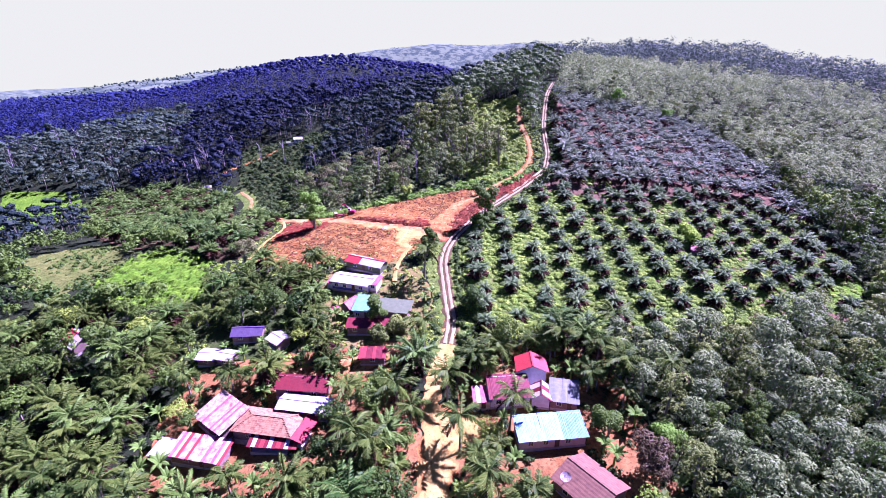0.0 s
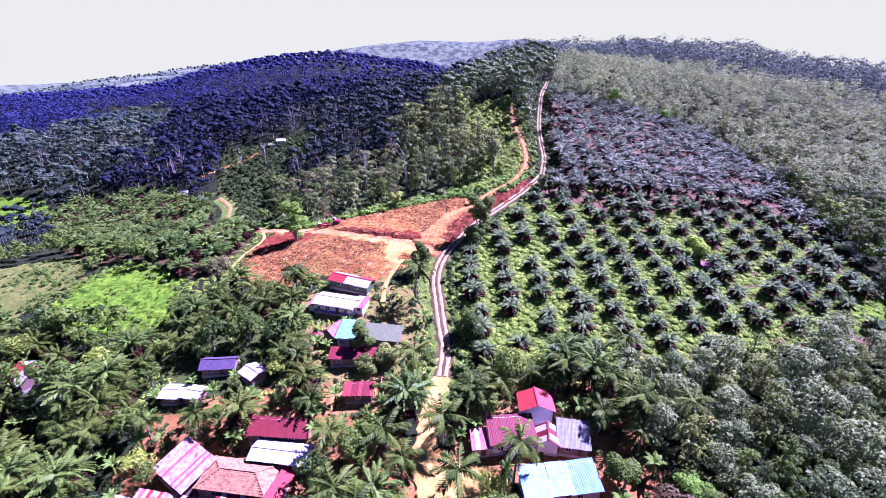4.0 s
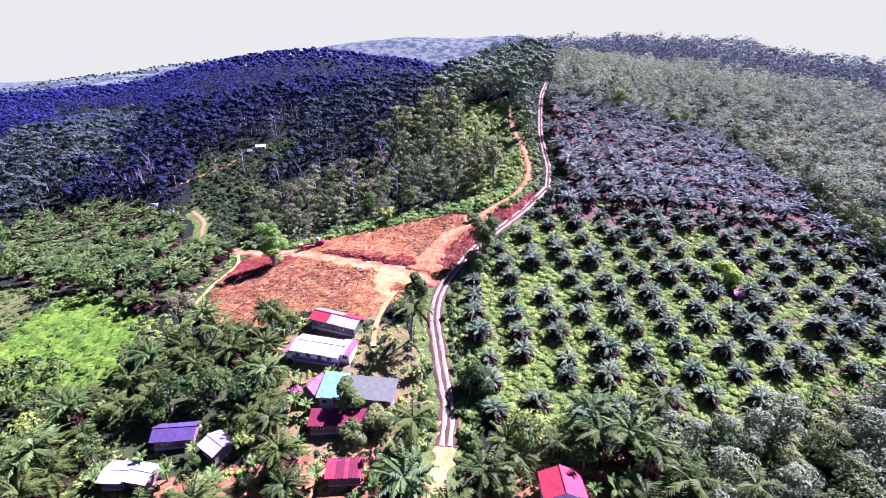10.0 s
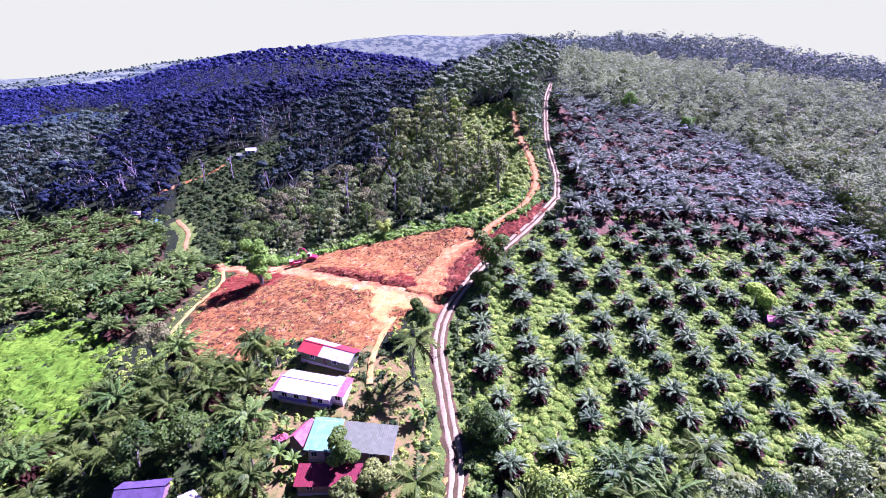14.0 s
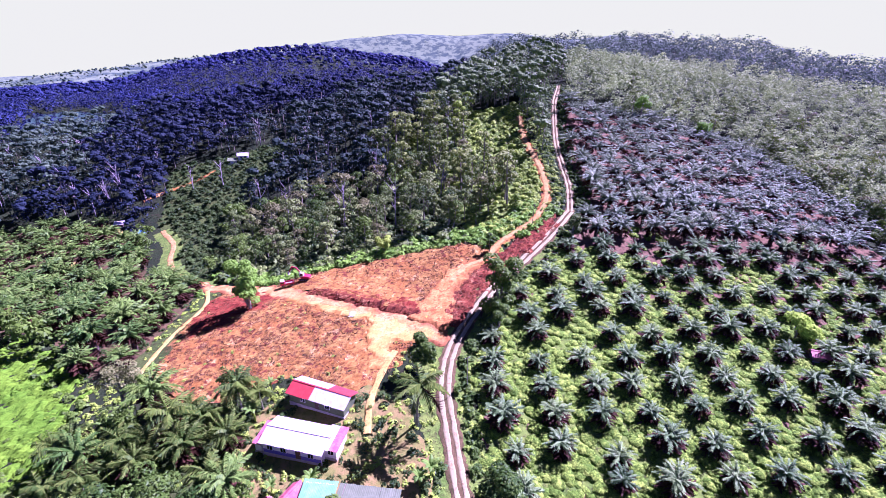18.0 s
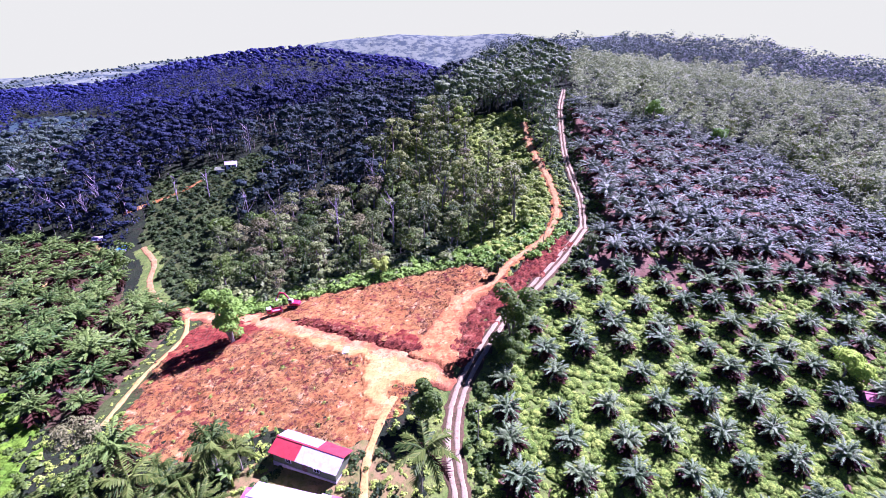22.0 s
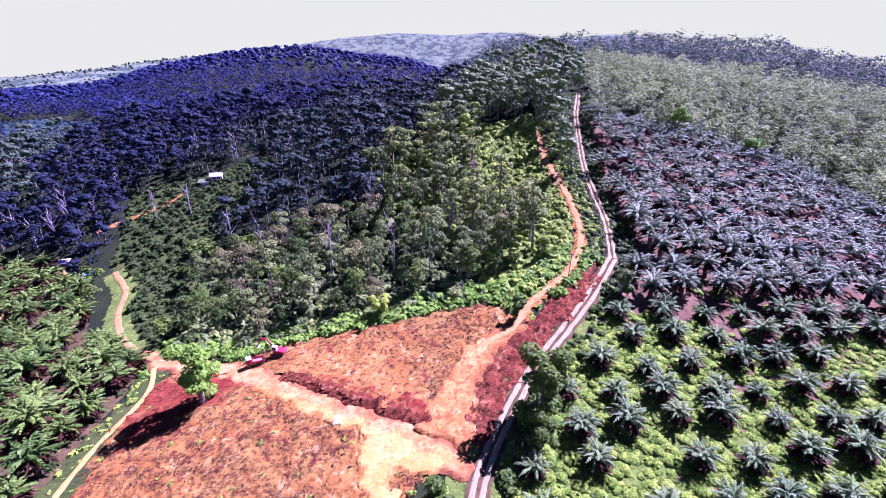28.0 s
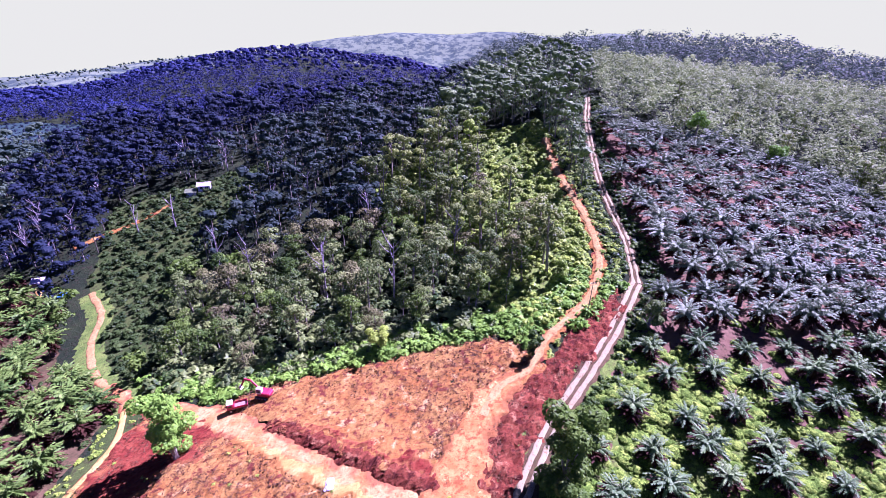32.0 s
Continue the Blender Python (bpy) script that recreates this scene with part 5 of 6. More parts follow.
def house(name, label, cx, cy, yaw, L, W, eave, rise, kind, mats, wall, windows=(), door=None, over=0.45, tile=False, sheet=0.85, base=STONE, band=None, open_front=False, group="houses of the village"):
    """A low house; its front looks along -y of its own axes."""
    g = np.random.default_rng(int(abs(cx * 13 + cy * 7)))
    HOUSE_SPOTS.append((cx, cy, 0.5 * math.hypot(L, W)))
    z0 = float(land(cx, cy))
    root = thing(name, pose(cx, cy, z0, 0, 0, yaw), label, "house", group)
    lo = min(float(land(cx + sx * L / 2, cy + sy * W / 2)) for sx in (-1, 1) for sy in (-1, 1)) - z0 - 0.4
    part("plinth", box(L + 0.2, W + 0.2, 0.25 - lo, (0, 0, (0.25 + lo) / 2)), base, root)
    t = 0.14
    side = eave if kind != "shed" else eave + rise * 0.5
    # walls
    if open_front:
        for px in np.linspace(-L / 2 + 0.1, L / 2 - 0.1, max(3, int(L / 2.6) + 1)):
            for py, hh in ((-W / 2 + 0.1, eave), (W / 2 - 0.1, eave + (rise if kind == "shed" else 0))):
                part("post", box(0.14, 0.14, hh - 0.22, (px, py, 0.24 + (hh - 0.22) / 2 - 0.05)), WOOD_WALL, root)
    else:
        back = eave + (rise if kind == "shed" else 0)
        part("wall", box(L, t, eave - 0.25, (0, -W / 2 + t / 2, 0.25 + (eave - 0.25) / 2)), wall, root)
        part("wall", box(L, t, back - 0.25, (0, W / 2 - t / 2, 0.25 + (back - 0.25) / 2)), wall, root)
        for sx in (-1, 1):
            bm = bmesh.new()
            top = {"shed": [(-W / 2 + t, eave), (W / 2 - t, back)], "gable": [(-W / 2 + t, eave), (0, eave + rise), (W / 2 - t, eave)], "hip": [(-W / 2 + t, eave), (W / 2 - t, eave)]}[kind]
            ring = [(-W / 2 + t, 0.25)] + top + [(W / 2 - t, 0.25)]
            f = bm.faces.new([bm.verts.new((sx * (L / 2 - t), y, z - 0.06)) for y, z in ring])
            ex = bmesh.ops.extrude_face_region(bm, geom=[f])
            bmesh.ops.translate(bm, verts=[v for v in ex["geom"] if isinstance(v, bmesh.types.BMVert)], vec=(sx * t, 0, 0))
            bmesh.ops.recalc_face_normals(bm, faces=bm.faces[:])
            part("wall", bm, wall, root)
        if band:
            part("painted_band", box(L - 0.1, 0.02, 0.8, (0, -W / 2 - 0.012, 0.66)), band, root)
    for wx in windows:
        win = part("window", box(1.15, 0.06, 1.15, (0, 0, 0), 0.01), FRAME_WHITE, root)
        win.matrix_local = Matrix.Translation((wx, -W / 2 - 0.03, 1.55))
        for k in (-1, 1):
            part("pane", box(0.44, 0.02, 0.95, (k * 0.26, -0.04, 0)), GLASS, win)
    if door is not None:
        d = part("door", box(0.95, 0.06, 2.0, (0, 0, 0), 0.01), DARK_WOOD, root)
        d.matrix_local = Matrix.Translation((door, -W / 2 - 0.04, 1.26))
        part("handle", box(0.05, 0.06, 0.14, (0.36, -0.05, 0)), FRAME_WHITE, d)
    # roof
    x0, x1, y0, y1 = -L / 2 - over, L / 2 + over, -W / 2 - over, W / 2 + over
    k = rise / (W / 2 if kind != "shed" else W)
    if kind == "shed":
        roof_plane(root, (x0, y0, eave - k * over), (x1, y0, eave - k * over), (x0, y1, eave + rise + k * over), mats, sheet=sheet, tile=tile, g=g)
    elif kind == "gable":
        roof_plane(root, (x0, y0, eave - k * over), (x1, y0, eave - k * over), (x0, 0, eave + rise), mats, sheet=sheet, tile=tile, g=g)
        roof_plane(root, (x1, y1, eave - k * over), (x0, y1, eave - k * over), (x1, 0, eave + rise), mats, sheet=sheet, tile=tile, g=g)
        part("ridge_cap", box(L + 2 * over + 0.1, 0.36, 0.06, (0, 0, eave + rise + 0.05), 0.02), mats(0) if callable(mats) else mats, root)
    else:
        hip = W / 2 * 0.9
        zr, ze = eave + rise, eave - k * over
        corners = [(x0, y0, ze), (x1, y0, ze), (x1, y1, ze), (x0, y1, ze)]
        ra, rb = (-L / 2 + hip, 0, zr), (L / 2 - hip, 0, zr)
        for pts in ([corners[0], corners[1], rb, ra], [corners[2], corners[3], ra, rb], [corners[1], corners[2], rb], [corners[3], corners[0], ra]):
            bm = bmesh.new()
            f = bm.faces.new([bm.verts.new(p) for p in pts])
            bmesh.ops.recalc_face_normals(bm, faces=[f])
            if f.normal.z < 0:
                f.normal_flip()
            ex = bmesh.ops.extrude_face_region(bm, geom=[f])
            bmesh.ops.translate(bm, verts=[v for v in ex["geom"] if isinstance(v, bmesh.types.BMVert)], vec=(0, 0, -0.12))
            slope = part("roof", bm, mats, root)
            # courses of tiles
            lo_a, lo_b = Vector(pts[0]), Vector(pts[1])
            hi_a, hi_b = Vector(pts[-1]), Vector(pts[2])
            nrm = (lo_b - lo_a).cross(hi_a - lo_a).normalized()
            rows = max(3, int((hi_a - lo_a).length / 0.55))
            for j in range(rows):
                a, b = lo_a.lerp(hi_a, j / rows), lo_b.lerp(hi_b, j / rows)
                d = (b - a)
                if d.length < 0.3:
                    continue
                up = nrm.cross(d).normalized()
                bm = box(d.length, 0.5, 0.035, (d.length / 2, 0.25, 0.03))
                tilec = part("tile_course", bm, mats, slope)
                tilec.matrix_local = Matrix.Translation(a) @ Matrix((d.normalized(), up, nrm)).transposed().to_4x4() @ Matrix.Rotation(-0.05, 4, "X")
        for a, b in ((ra, rb), (corners[0], ra), (corners[1], rb), (corners[2], rb), (corners[3], ra)):
            a, b = Vector(a), Vector(b)
            d = b - a
            if d.length < 0.2:
                continue
            bar = part("ridge_cap", box(d.length, 0.3, 0.14, (d.length / 2, 0, 0.05), 0.03), mats, root)
            bar.matrix_local = Matrix.Translation(a) @ d.to_track_quat("X", "Z").to_matrix().to_4x4()
    return root


def patchwork(*mats):
    """Sheets of mixed age: picks from mats along the slope."""
    return lambda u: mats[int(u * 37.0) % len(mats)]


def split(at, a, b):
    return lambda u: a if u < at else b


h = house("house", "white-walled house with a pale zinc roof and blue-painted front", -26.4, 127.0, -16.6, 11.2, 5.6, 2.9, 0.8, "gable", ZINC, WHITE_WALL, (-4.2, -1.6, 3.6), 1.2, band=BLUE_PAINT)
house("porch_annex", "small white annex with a pink and white sheet roof", -19.9, 125.8, -16.6, 2.4, 4.4, 2.5, 0.3, "shed", split(0.5, ZINC, PINK_ROOF), WHITE_WALL, (0.2,))
house("lean_to", "narrow lean-to with a faded pink roof beside the white house", -32.9, 128.7, -16.6, 1.3, 4.6, 2.2, 0.4, "shed", PINK_ROOF, WHITE_WALL, over=0.25)
house("house", "long house with red and pale zinc roof sheets at the clearing", -23.8, 136.4, -24, 12.2, 4.4, 2.7, 0.9, "gable", split(0.36, RED_ROOF, ZINC), GREY_ROOF, (-3, 2.5), 0.2)
house("house", "small house with a pale green sheet roof and brown walls", -21.3, 114.2, -9, 4.6, 5.6, 3.0, 1.1, "shed", GREEN_ROOF, BEIGE_WALL, (-1.2,), 1.2)
house("gable_annex", "steep pink-roofed annex beside the green-roofed house", -25.4, 115.6, 58, 4.2, 3.0, 2.7, 1.3, "gable", PINK_ROOF, WOOD_WALL, (0,), over=0.3)
house("house", "flat greenish grey sheet roof over brown walls", -13.4, 113.2, -10, 9.0, 5.6, 2.8, 0.3, "shed", GREY_ROOF, WOOD_WALL, (-2, 1.5), 3.2)
house("shed", "low shed with a dark maroon sheet roof", -19.6, 106.9, -2, 10.0, 3.2, 2.4, 0.4, "shed", MAROON_ROOF, WOOD_WALL, (-3,), 2.0)
house("house", "tall narrow house with a bright red gable roof", 20.0, 90.0, 88, 4.6, 6.2, 4.2, 1.4, "gable", RED_ROOF, WHITE_WALL, (-1.2, 1.3))
house("house", "maroon-roofed house with grey weathered walls", 14.2, 84.2, 4, 8.4, 5.2, 2.9, 1.3, "shed", MAROON_ROOF, WHITE_WALL, (-2.5, 2.4), 0.2)
house("shop_annex", "beige annex with a pink striped lean-to roof by the yard", 8.3, 83.0, 3, 3.2, 3.8, 2.4, 0.5, "shed", patchwork(PINK_ROOF, ZINC), BEIGE_WALL, (), 0.3)
house("gable_annex", "small annex with a maroon and white striped gable roof", 21.2, 83.3, 80, 4.0, 3.6, 2.8, 1.2, "gable", patchwork(MAROON_ROOF, ZINC), WHITE_WALL, (0,), sheet=0.5)
house("shed", "shed with a bluish grey sheet roof behind the yard", 26.2, 83.4, -12, 5.4, 5.6, 2.5, 0.9, "shed", SLATE_ROOF, WOOD_WALL, (-1,), 1.2)
house("house", "long house with a light blue sheet roof and brown walls", 21.4, 74.2, 6, 13.2, 5.0, 2.7, 1.2, "shed", split(0.62, PALE_BLUE_ROOF, BLUE_ROOF), BEIGE_WALL, (-4.5, -1.5, 3.0), 0.8)
house("house", "house with a weathered brownish pink tiled roof", 26.5, 62.8, -52, 9.4, 8.6, 2.8, 1.7, "gable", BROWN_TILE, WOOD_WALL, (-2, 2), 0.2, tile=True, sheet=1.1)
house("house", "old house with a red and white patched sheet roof", -47.2, 80.4, -36, 9.0, 6.4, 2.9, 1.7, "shed", patchwork(RUST_ZINC, RUST_ZINC, RUST_ZINC, PINK_ROOF), WOOD_WALL, (-2, 2.2), 0.2, sheet=0.6)
house("house", "house with a weathered orange clay-tiled hip roof", -36.2, 77.6, -9, 12.6, 6.4, 2.9, 1.3, "hip", TILE_ROOF, WOOD_WALL, (-3, 3), 0.2, tile=True)
house("shed", "open shed under rust-streaked white and red sheets", -48.6, 72.8, -11, 11.0, 4.6, 2.4, 0.8, "shed", patchwork(RUST_ZINC, RUST_ZINC, PINK_ROOF, RUST_ZINC, ZINC, RUST_ZINC, RED_ROOF), WOOD_WALL, (-2,), 1.4, sheet=0.7)
house("shed", "small shed with a plain white zinc roof", -56.2, 73.6, -12, 4.6, 3.6, 2.2, 0.4, "shed", ZINC, WOOD_WALL, (), 0.4)
house("veranda", "narrow veranda roof of maroon and white sheets", -33.9, 73.2, -4, 9.2, 2.2, 2.2, 0.5, "shed", patchwork(MAROON_ROOF, RED_ROOF, MAROON_ROOF, ZINC), WOOD_WALL, open_front=True)
house("veranda", "slim side roof of red and white sheets", -28.2, 75.8, 74, 6.4, 1.6, 2.1, 0.4, "shed", patchwork(RED_ROOF, ZINC), WOOD_WALL, open_front=True)
house("house", "low house with a sunlit white zinc roof", -29.6, 81.8, -9, 10.6, 4.2, 2.6, 0.6, "gable", ZINC, WOOD_WALL, (-3, 2.5), 0.0)
house("house", "low house with a dark maroon sheet roof", -31.4, 87.0, -6, 11.4, 3.2, 2.7, 0.8, "shed", MAROON_ROOF, WOOD_WALL, (-3, 3), 0.0)
house("hut", "small hut under pale zinc sheets among trees", -58.2, 99.6, -4, 4.2, 3.8, 2.3, 0.5, "gable", ZINC, WOOD_WALL, (0,))
house("hut", "small hut under pale zinc sheets among trees", -53.3, 98.8, -14, 3.8, 3.4, 2.3, 0.5, "gable", ZINC, WOOD_WALL, (0,))
house("house", "small house with a red and white gable roof at the wood", -96.8, 108.4, -32, 6.2, 6.0, 2.6, 1.7, "gable", split(0.4, RED_ROOF, ZINC), WOOD_WALL, (-1.4,), 1.0)
house("house", "house with a dark purple-grey weathered roof", -50.8, 107.0, 3, 7.2, 3.8, 2.5, 1.0, "gable", PURPLE_ROOF, WOOD_WALL, (-1.6,), 1.0)
house("hut", "hut with a whitish sheet roof under trees", -41.8, 103.4, -38, 4.2, 3.6, 2.4, 0.6, "gable", patchwork(ZINC, GREY_ROOF), WOOD_WALL, (0,))
house("shed", "small shed with a faded red roof under palms", -16.8, 96.0, 0, 5.6, 2.8, 2.4, 0.5, "shed", patchwork(RED_ROOF, MAROON_ROOF), WOOD_WALL, (0,))
house("field_house", "lone pale house above the valley path", -91.0, 305.8, 14, 4.6, 3.4, 2.6, 0.8, "gable", ZINC, WHITE_WALL, (-1.0, 1.0), group="huts outside the village")
house("field_hut", "low grey-roofed hut beside the lone pale house", -95.6, 303.2, 14, 3.6, 3.0, 1.7, 0.4, "shed", GREY_ROOF, WHITE_WALL, (), group="huts outside the village")
house("valley_hut", "small whitish hut at the bend of the valley path", -129.5, 257.6, 20, 2.8, 2.2, 1.7, 0.4, "shed", ZINC, WOOD_WALL, (), group="huts outside the village")
house("tarp_shelter", "low shelter under a bright blue tarpaulin", -115.6, 248.8, 10, 2.6, 1.8, 1.2, 0.3, "shed", BLUE_ROOF, WOOD_WALL, open_front=True, group="huts outside the village")
house("plantation_hut", "small hut with a faded pink roof among oil palms", 81.4, 142.0, -20, 2.8, 2.2, 1.8, 0.5, "gable", PINK_ROOF, WOOD_WALL, (), group="huts outside the village")

# ---- gardens of the village ----
def clear_of_houses(x, y, gap):
    ok = np.ones(np.shape(x), bool)
    for hx, hy, hr in HOUSE_SPOTS:
        ok &= np.hypot(x - hx, y - hy) > hr + gap
    return ok


def coconut(seed, height):
    """A slender leaning trunk; every frond is a part of its own."""
    g = np.random.default_rng(seed)
    root = thing("coconut_palm", Matrix(), "coconut palm with a slender grey trunk and drooping fronds", "palm tree", "coconut palms of the village")
    lx, ly = 0.6 * g.normal(), 0.6 * g.normal()
    pts = [(0, 0, -0.4), (lx * 0.15, ly * 0.15, height * 0.35), (lx * 0.5, ly * 0.5, height * 0.7), (lx, ly, height)]
    raw("trunk", *tube(pts, [0.26, 0.19, 0.16, 0.13], 7), BARK, root)
    n = 17
    for i in range(n):
        q = (i + 0.5) / n
        v, f = frond(g, 5.3 * (0.9 + 0.2 * g.random()) * (1 - 0.18 * q), -0.55 + 1.7 * q, 1.35 * (0.8 + 0.4 * g.random()), 11, 0.75)
        raw("frond", turned(v, i * 2.39996 + 0.15 * g.normal(), (lx, ly, height), 1.0, 0.2 * g.normal()), f, COCO_LEAF if i > 1 else DEAD_LEAF, root)
    bm = bmesh.new()
    for k in range(7):
        a = k * 0.9
        bmesh.ops.create_icosphere(bm, subdivisions=1, radius=0.16, matrix=Matrix.Translation((lx + 0.28 * math.cos(a), ly + 0.28 * math.sin(a), height - 0.25 - 0.08 * (k % 3))))
    part("coconuts", bm, GREEN, root, "cluster of green coconuts")
    return root


coconut_masters = [coconut(200 + i, 6.5 + 1.2 * i) for i in range(3)]
COCONUTS = [(0.9, 83.9), (3.3, 71.2), (13.6, 75.9), (-9.7, 81.4), (-12.4, 67.3), (27.1, 97.2), (36.2, 93.5), (40.7, 86.5), (50.1, 85), (-49.7, 130.8), (-4.7, 99), (-5.5, 129.2), (-40, 137.1), (-18, 69), (8.5, 60), (43, 104), (-62, 62), (-55, 60)]
for k, (x, y) in enumerate(COCONUTS):
    set_thing(coconut_masters[k % 3], x, y, 0.92 + 0.2 * rng.random(), 6.283 * rng.random())


def plain_coconut(seed, height):
    g = np.random.default_rng(seed)
    root = thing("coconut_palm", Matrix(), "coconut palm with dark drooping fronds among gardens", "palm tree", "coconut palms of the village")
    raw("trunk", *tube([(0, 0, -0.4), (0.1, 0, height * 0.5), (0.3, 0.1, height)], [0.25, 0.18, 0.13], 6), BARK, root)
    v, f = palm_crown(g, 20, 5.2, 9, 0.85, height, -0.6, 1.25, 1.35)
    raw("crown", v + np.array([0.3, 0.1, 0]), f, COCO_LEAF, root)
    return root


plain_masters = [plain_coconut(260 + i, 5.5 + 1.0 * i) for i in range(3)]


def banana(seed):
    g = np.random.default_rng(seed)
    root = thing("banana_plant", Matrix(), "banana plant with broad bright green leaves", "plant", "banana plants of the gardens")
    raw("stem", *tube([(0, 0, -0.3), (0, 0, 1.2), (0.1, 0, 2.2)], [0.2, 0.17, 0.1], 6), SHRUB, root)
    for i in range(8):
        s = np.linspace(0, 1, 6)
        ang = 1.25 - (0.5 + 1.2 * g.random()) * s * 1.4
        x = np.concatenate([[0], np.cumsum(np.cos(ang[:-1]))]) * 0.46
        z = np.concatenate([[0], np.cumsum(np.sin(ang[:-1]))]) * 0.46
        w = 0.36 * np.sin(np.pi * np.clip(s * 0.9 + 0.08, 0, 1)) ** 0.7
        v = np.concatenate([np.column_stack([x, w * sg, z - 0.12 * abs(sg)]) for sg in (-1, 0, 1)])
        f = np.array([(k * 6 + j, k * 6 + j + 1, k * 6 + j + 7, k * 6 + j + 6) for k in range(2) for j in range(5)])
        raw("leaf", turned(v, i * 2.4 + 0.3 * g.random(), (0.05, 0, 2.1)), f, BANANA_LEAF, root)
    return root


BANANA_LEAF = foliage("banana leaves", ((0.09, 0.19, 0.018), (0.14, 0.25, 0.025), (0.17, 0.26, 0.035)), 0.5, 0.3)
banana_masters = [banana(230 + i) for i in range(3)]

# trees that stand out
def single(name, label, x, y, width, height, trunk_h, leaves, size, mat, seed, lobes=8, scale=1.0, skirt=1.5):
    root = tree_master(name, broadleaf(seed, width, height, trunk_h, leaves, size, lobes, skirt=skirt), mat, label)
    set_thing(root, x, y, scale, seed * 1.7)
    HOUSE_SPOTS.append((x, y, width * 0.4))
    return root


single("lone_tree", "lone slender green tree kept in the clearing", -49.4, 174.0, 7.6, 15.5, 1.0, 4600, 0.34, LIME, 301, 24, scale=1.1, skirt=4.5)
single("roadside_tree", "tall dark tree at the bend of the road", 14.6, 159.4, 6.2, 11.5, 0.2, 3000, 0.31, GREEN, 302, 16, scale=1.4, skirt=3.5)
single("roadside_tree", "bushy dark tree on the verge of the plantation", 13.2, 152.5, 5.4, 7.5, 0.6, 1900, 0.31, GREEN, 319, 10)
single("roadside_tree", "dark tree beside the field's footpath", -5.0, 141.2, 5.4, 6.5, 1.0, 2200, 0.31, GREEN, 303, scale=1.35)
single("round_tree", "dense round dark green tree by the road", 8.6, 114.4, 8.2, 6.6, 1.0, 2880, 0.31, GREEN, 304, 11)
single("lime_tree", "bright lime-green tree among the oil palms", 80.4, 148.2, 7.4, 5.5, 2.0, 2000, 0.35, YELLOW_LIME, 305, 9, scale=1.1)
single("brown_tree", "tree with a reddish-brown crown beside the tiled house", 38.2, 66.0, 8.5, 7.0, 2.0, 2640, 0.31, BROWN_LEAF, 306, 10)
single("garden_tree", "large round dark green tree between the houses", -14.6, 80.6, 8.0, 7.0, 2.0, 2880, 0.31, GREEN, 307, 11)
single("garden_tree", "tall green tree at the edge of the village", -84.5, 100.0, 8.5, 9.0, 4.0, 2640, 0.34, GREEN, 308, 10)
single("garden_tree", "broad dark green tree below the grass field", -47.0, 117.0, 10.0, 7.0, 2.0, 2880, 0.34, GREEN, 309, 11)
single("garden_tree", "dense green tree beside the blue-roofed house", 33.5, 74.5, 7.0, 6.0, 1.8, 2160, 0.31, GREEN, 310, 9)
single("silvery_tree", "pale silvery-leaved tree in the gardens", 53.0, 69.5, 5.0, 6.0, 2.0, 1200, 0.31, RUBBER, 311, 8)
single("roadside_tree", "dark tree on the verge above the cut bank", 40.5, 189.5, 5.2, 8.0, 1.0, 1920, 0.31, DARK_GREEN, 312, 9)
single("roadside_tree", "small dark green tree on the cut bank", 15.5, 184.5, 3.6, 5.5, 1.0, 1008, 0.28, GREEN, 313, 7)
single("slope_tree", "bright young tree at the forest's edge", -15.0, 195.5, 5.0, 6.0, 1.0, 1248, 0.31, SHRUB, 314, 8)
single("slope_tree", "bright young tree beside the dirt track", 26.0, 206.5, 4.6, 6.0, 1.0, 1152, 0.31, SHRUB, 315, 8)
single("garden_tree", "dark slim tree in front of the grey-roofed house", -17.4, 109.6, 4.2, 7.2, 0.4, 1900, 0.26, GREEN, 316, 9, scale=1.25)
single("garden_tree", "low spreading olive-green tree beside the shed", -10.6, 106.2, 7.0, 4.0, 0.8, 1700, 0.3, OLIVE, 331, 9)
single("garden_tree", "low spreading olive-green tree in front of the shed", -16.5, 103.2, 5.6, 3.4, 0.6, 1300, 0.3, OLIVE, 332, 8)
single("garden_tree", "tall greyish tree with a thin crown at the field's edge", -62.5, 138.5, 7.0, 8.0, 6.0, 1500, 0.3, MIXED, 333, 9)
single("garden_tree", "round bright green tree in the gardens", 44.5, 72.5, 6.0, 5.0, 1.0, 1700, 0.3, LIME, 334, 9)
single("lime_tree", "lime-green tree in the rubber wood", 97.5, 281.0, 8.0, 6.0, 7.0, 1200, 0.50, LIME, 317, 8)
single("lime_tree", "lime-green tree in the rubber wood", 121.0, 268.0, 7.0, 6.0, 5.0, 960, 0.50, LIME, 318, 8)

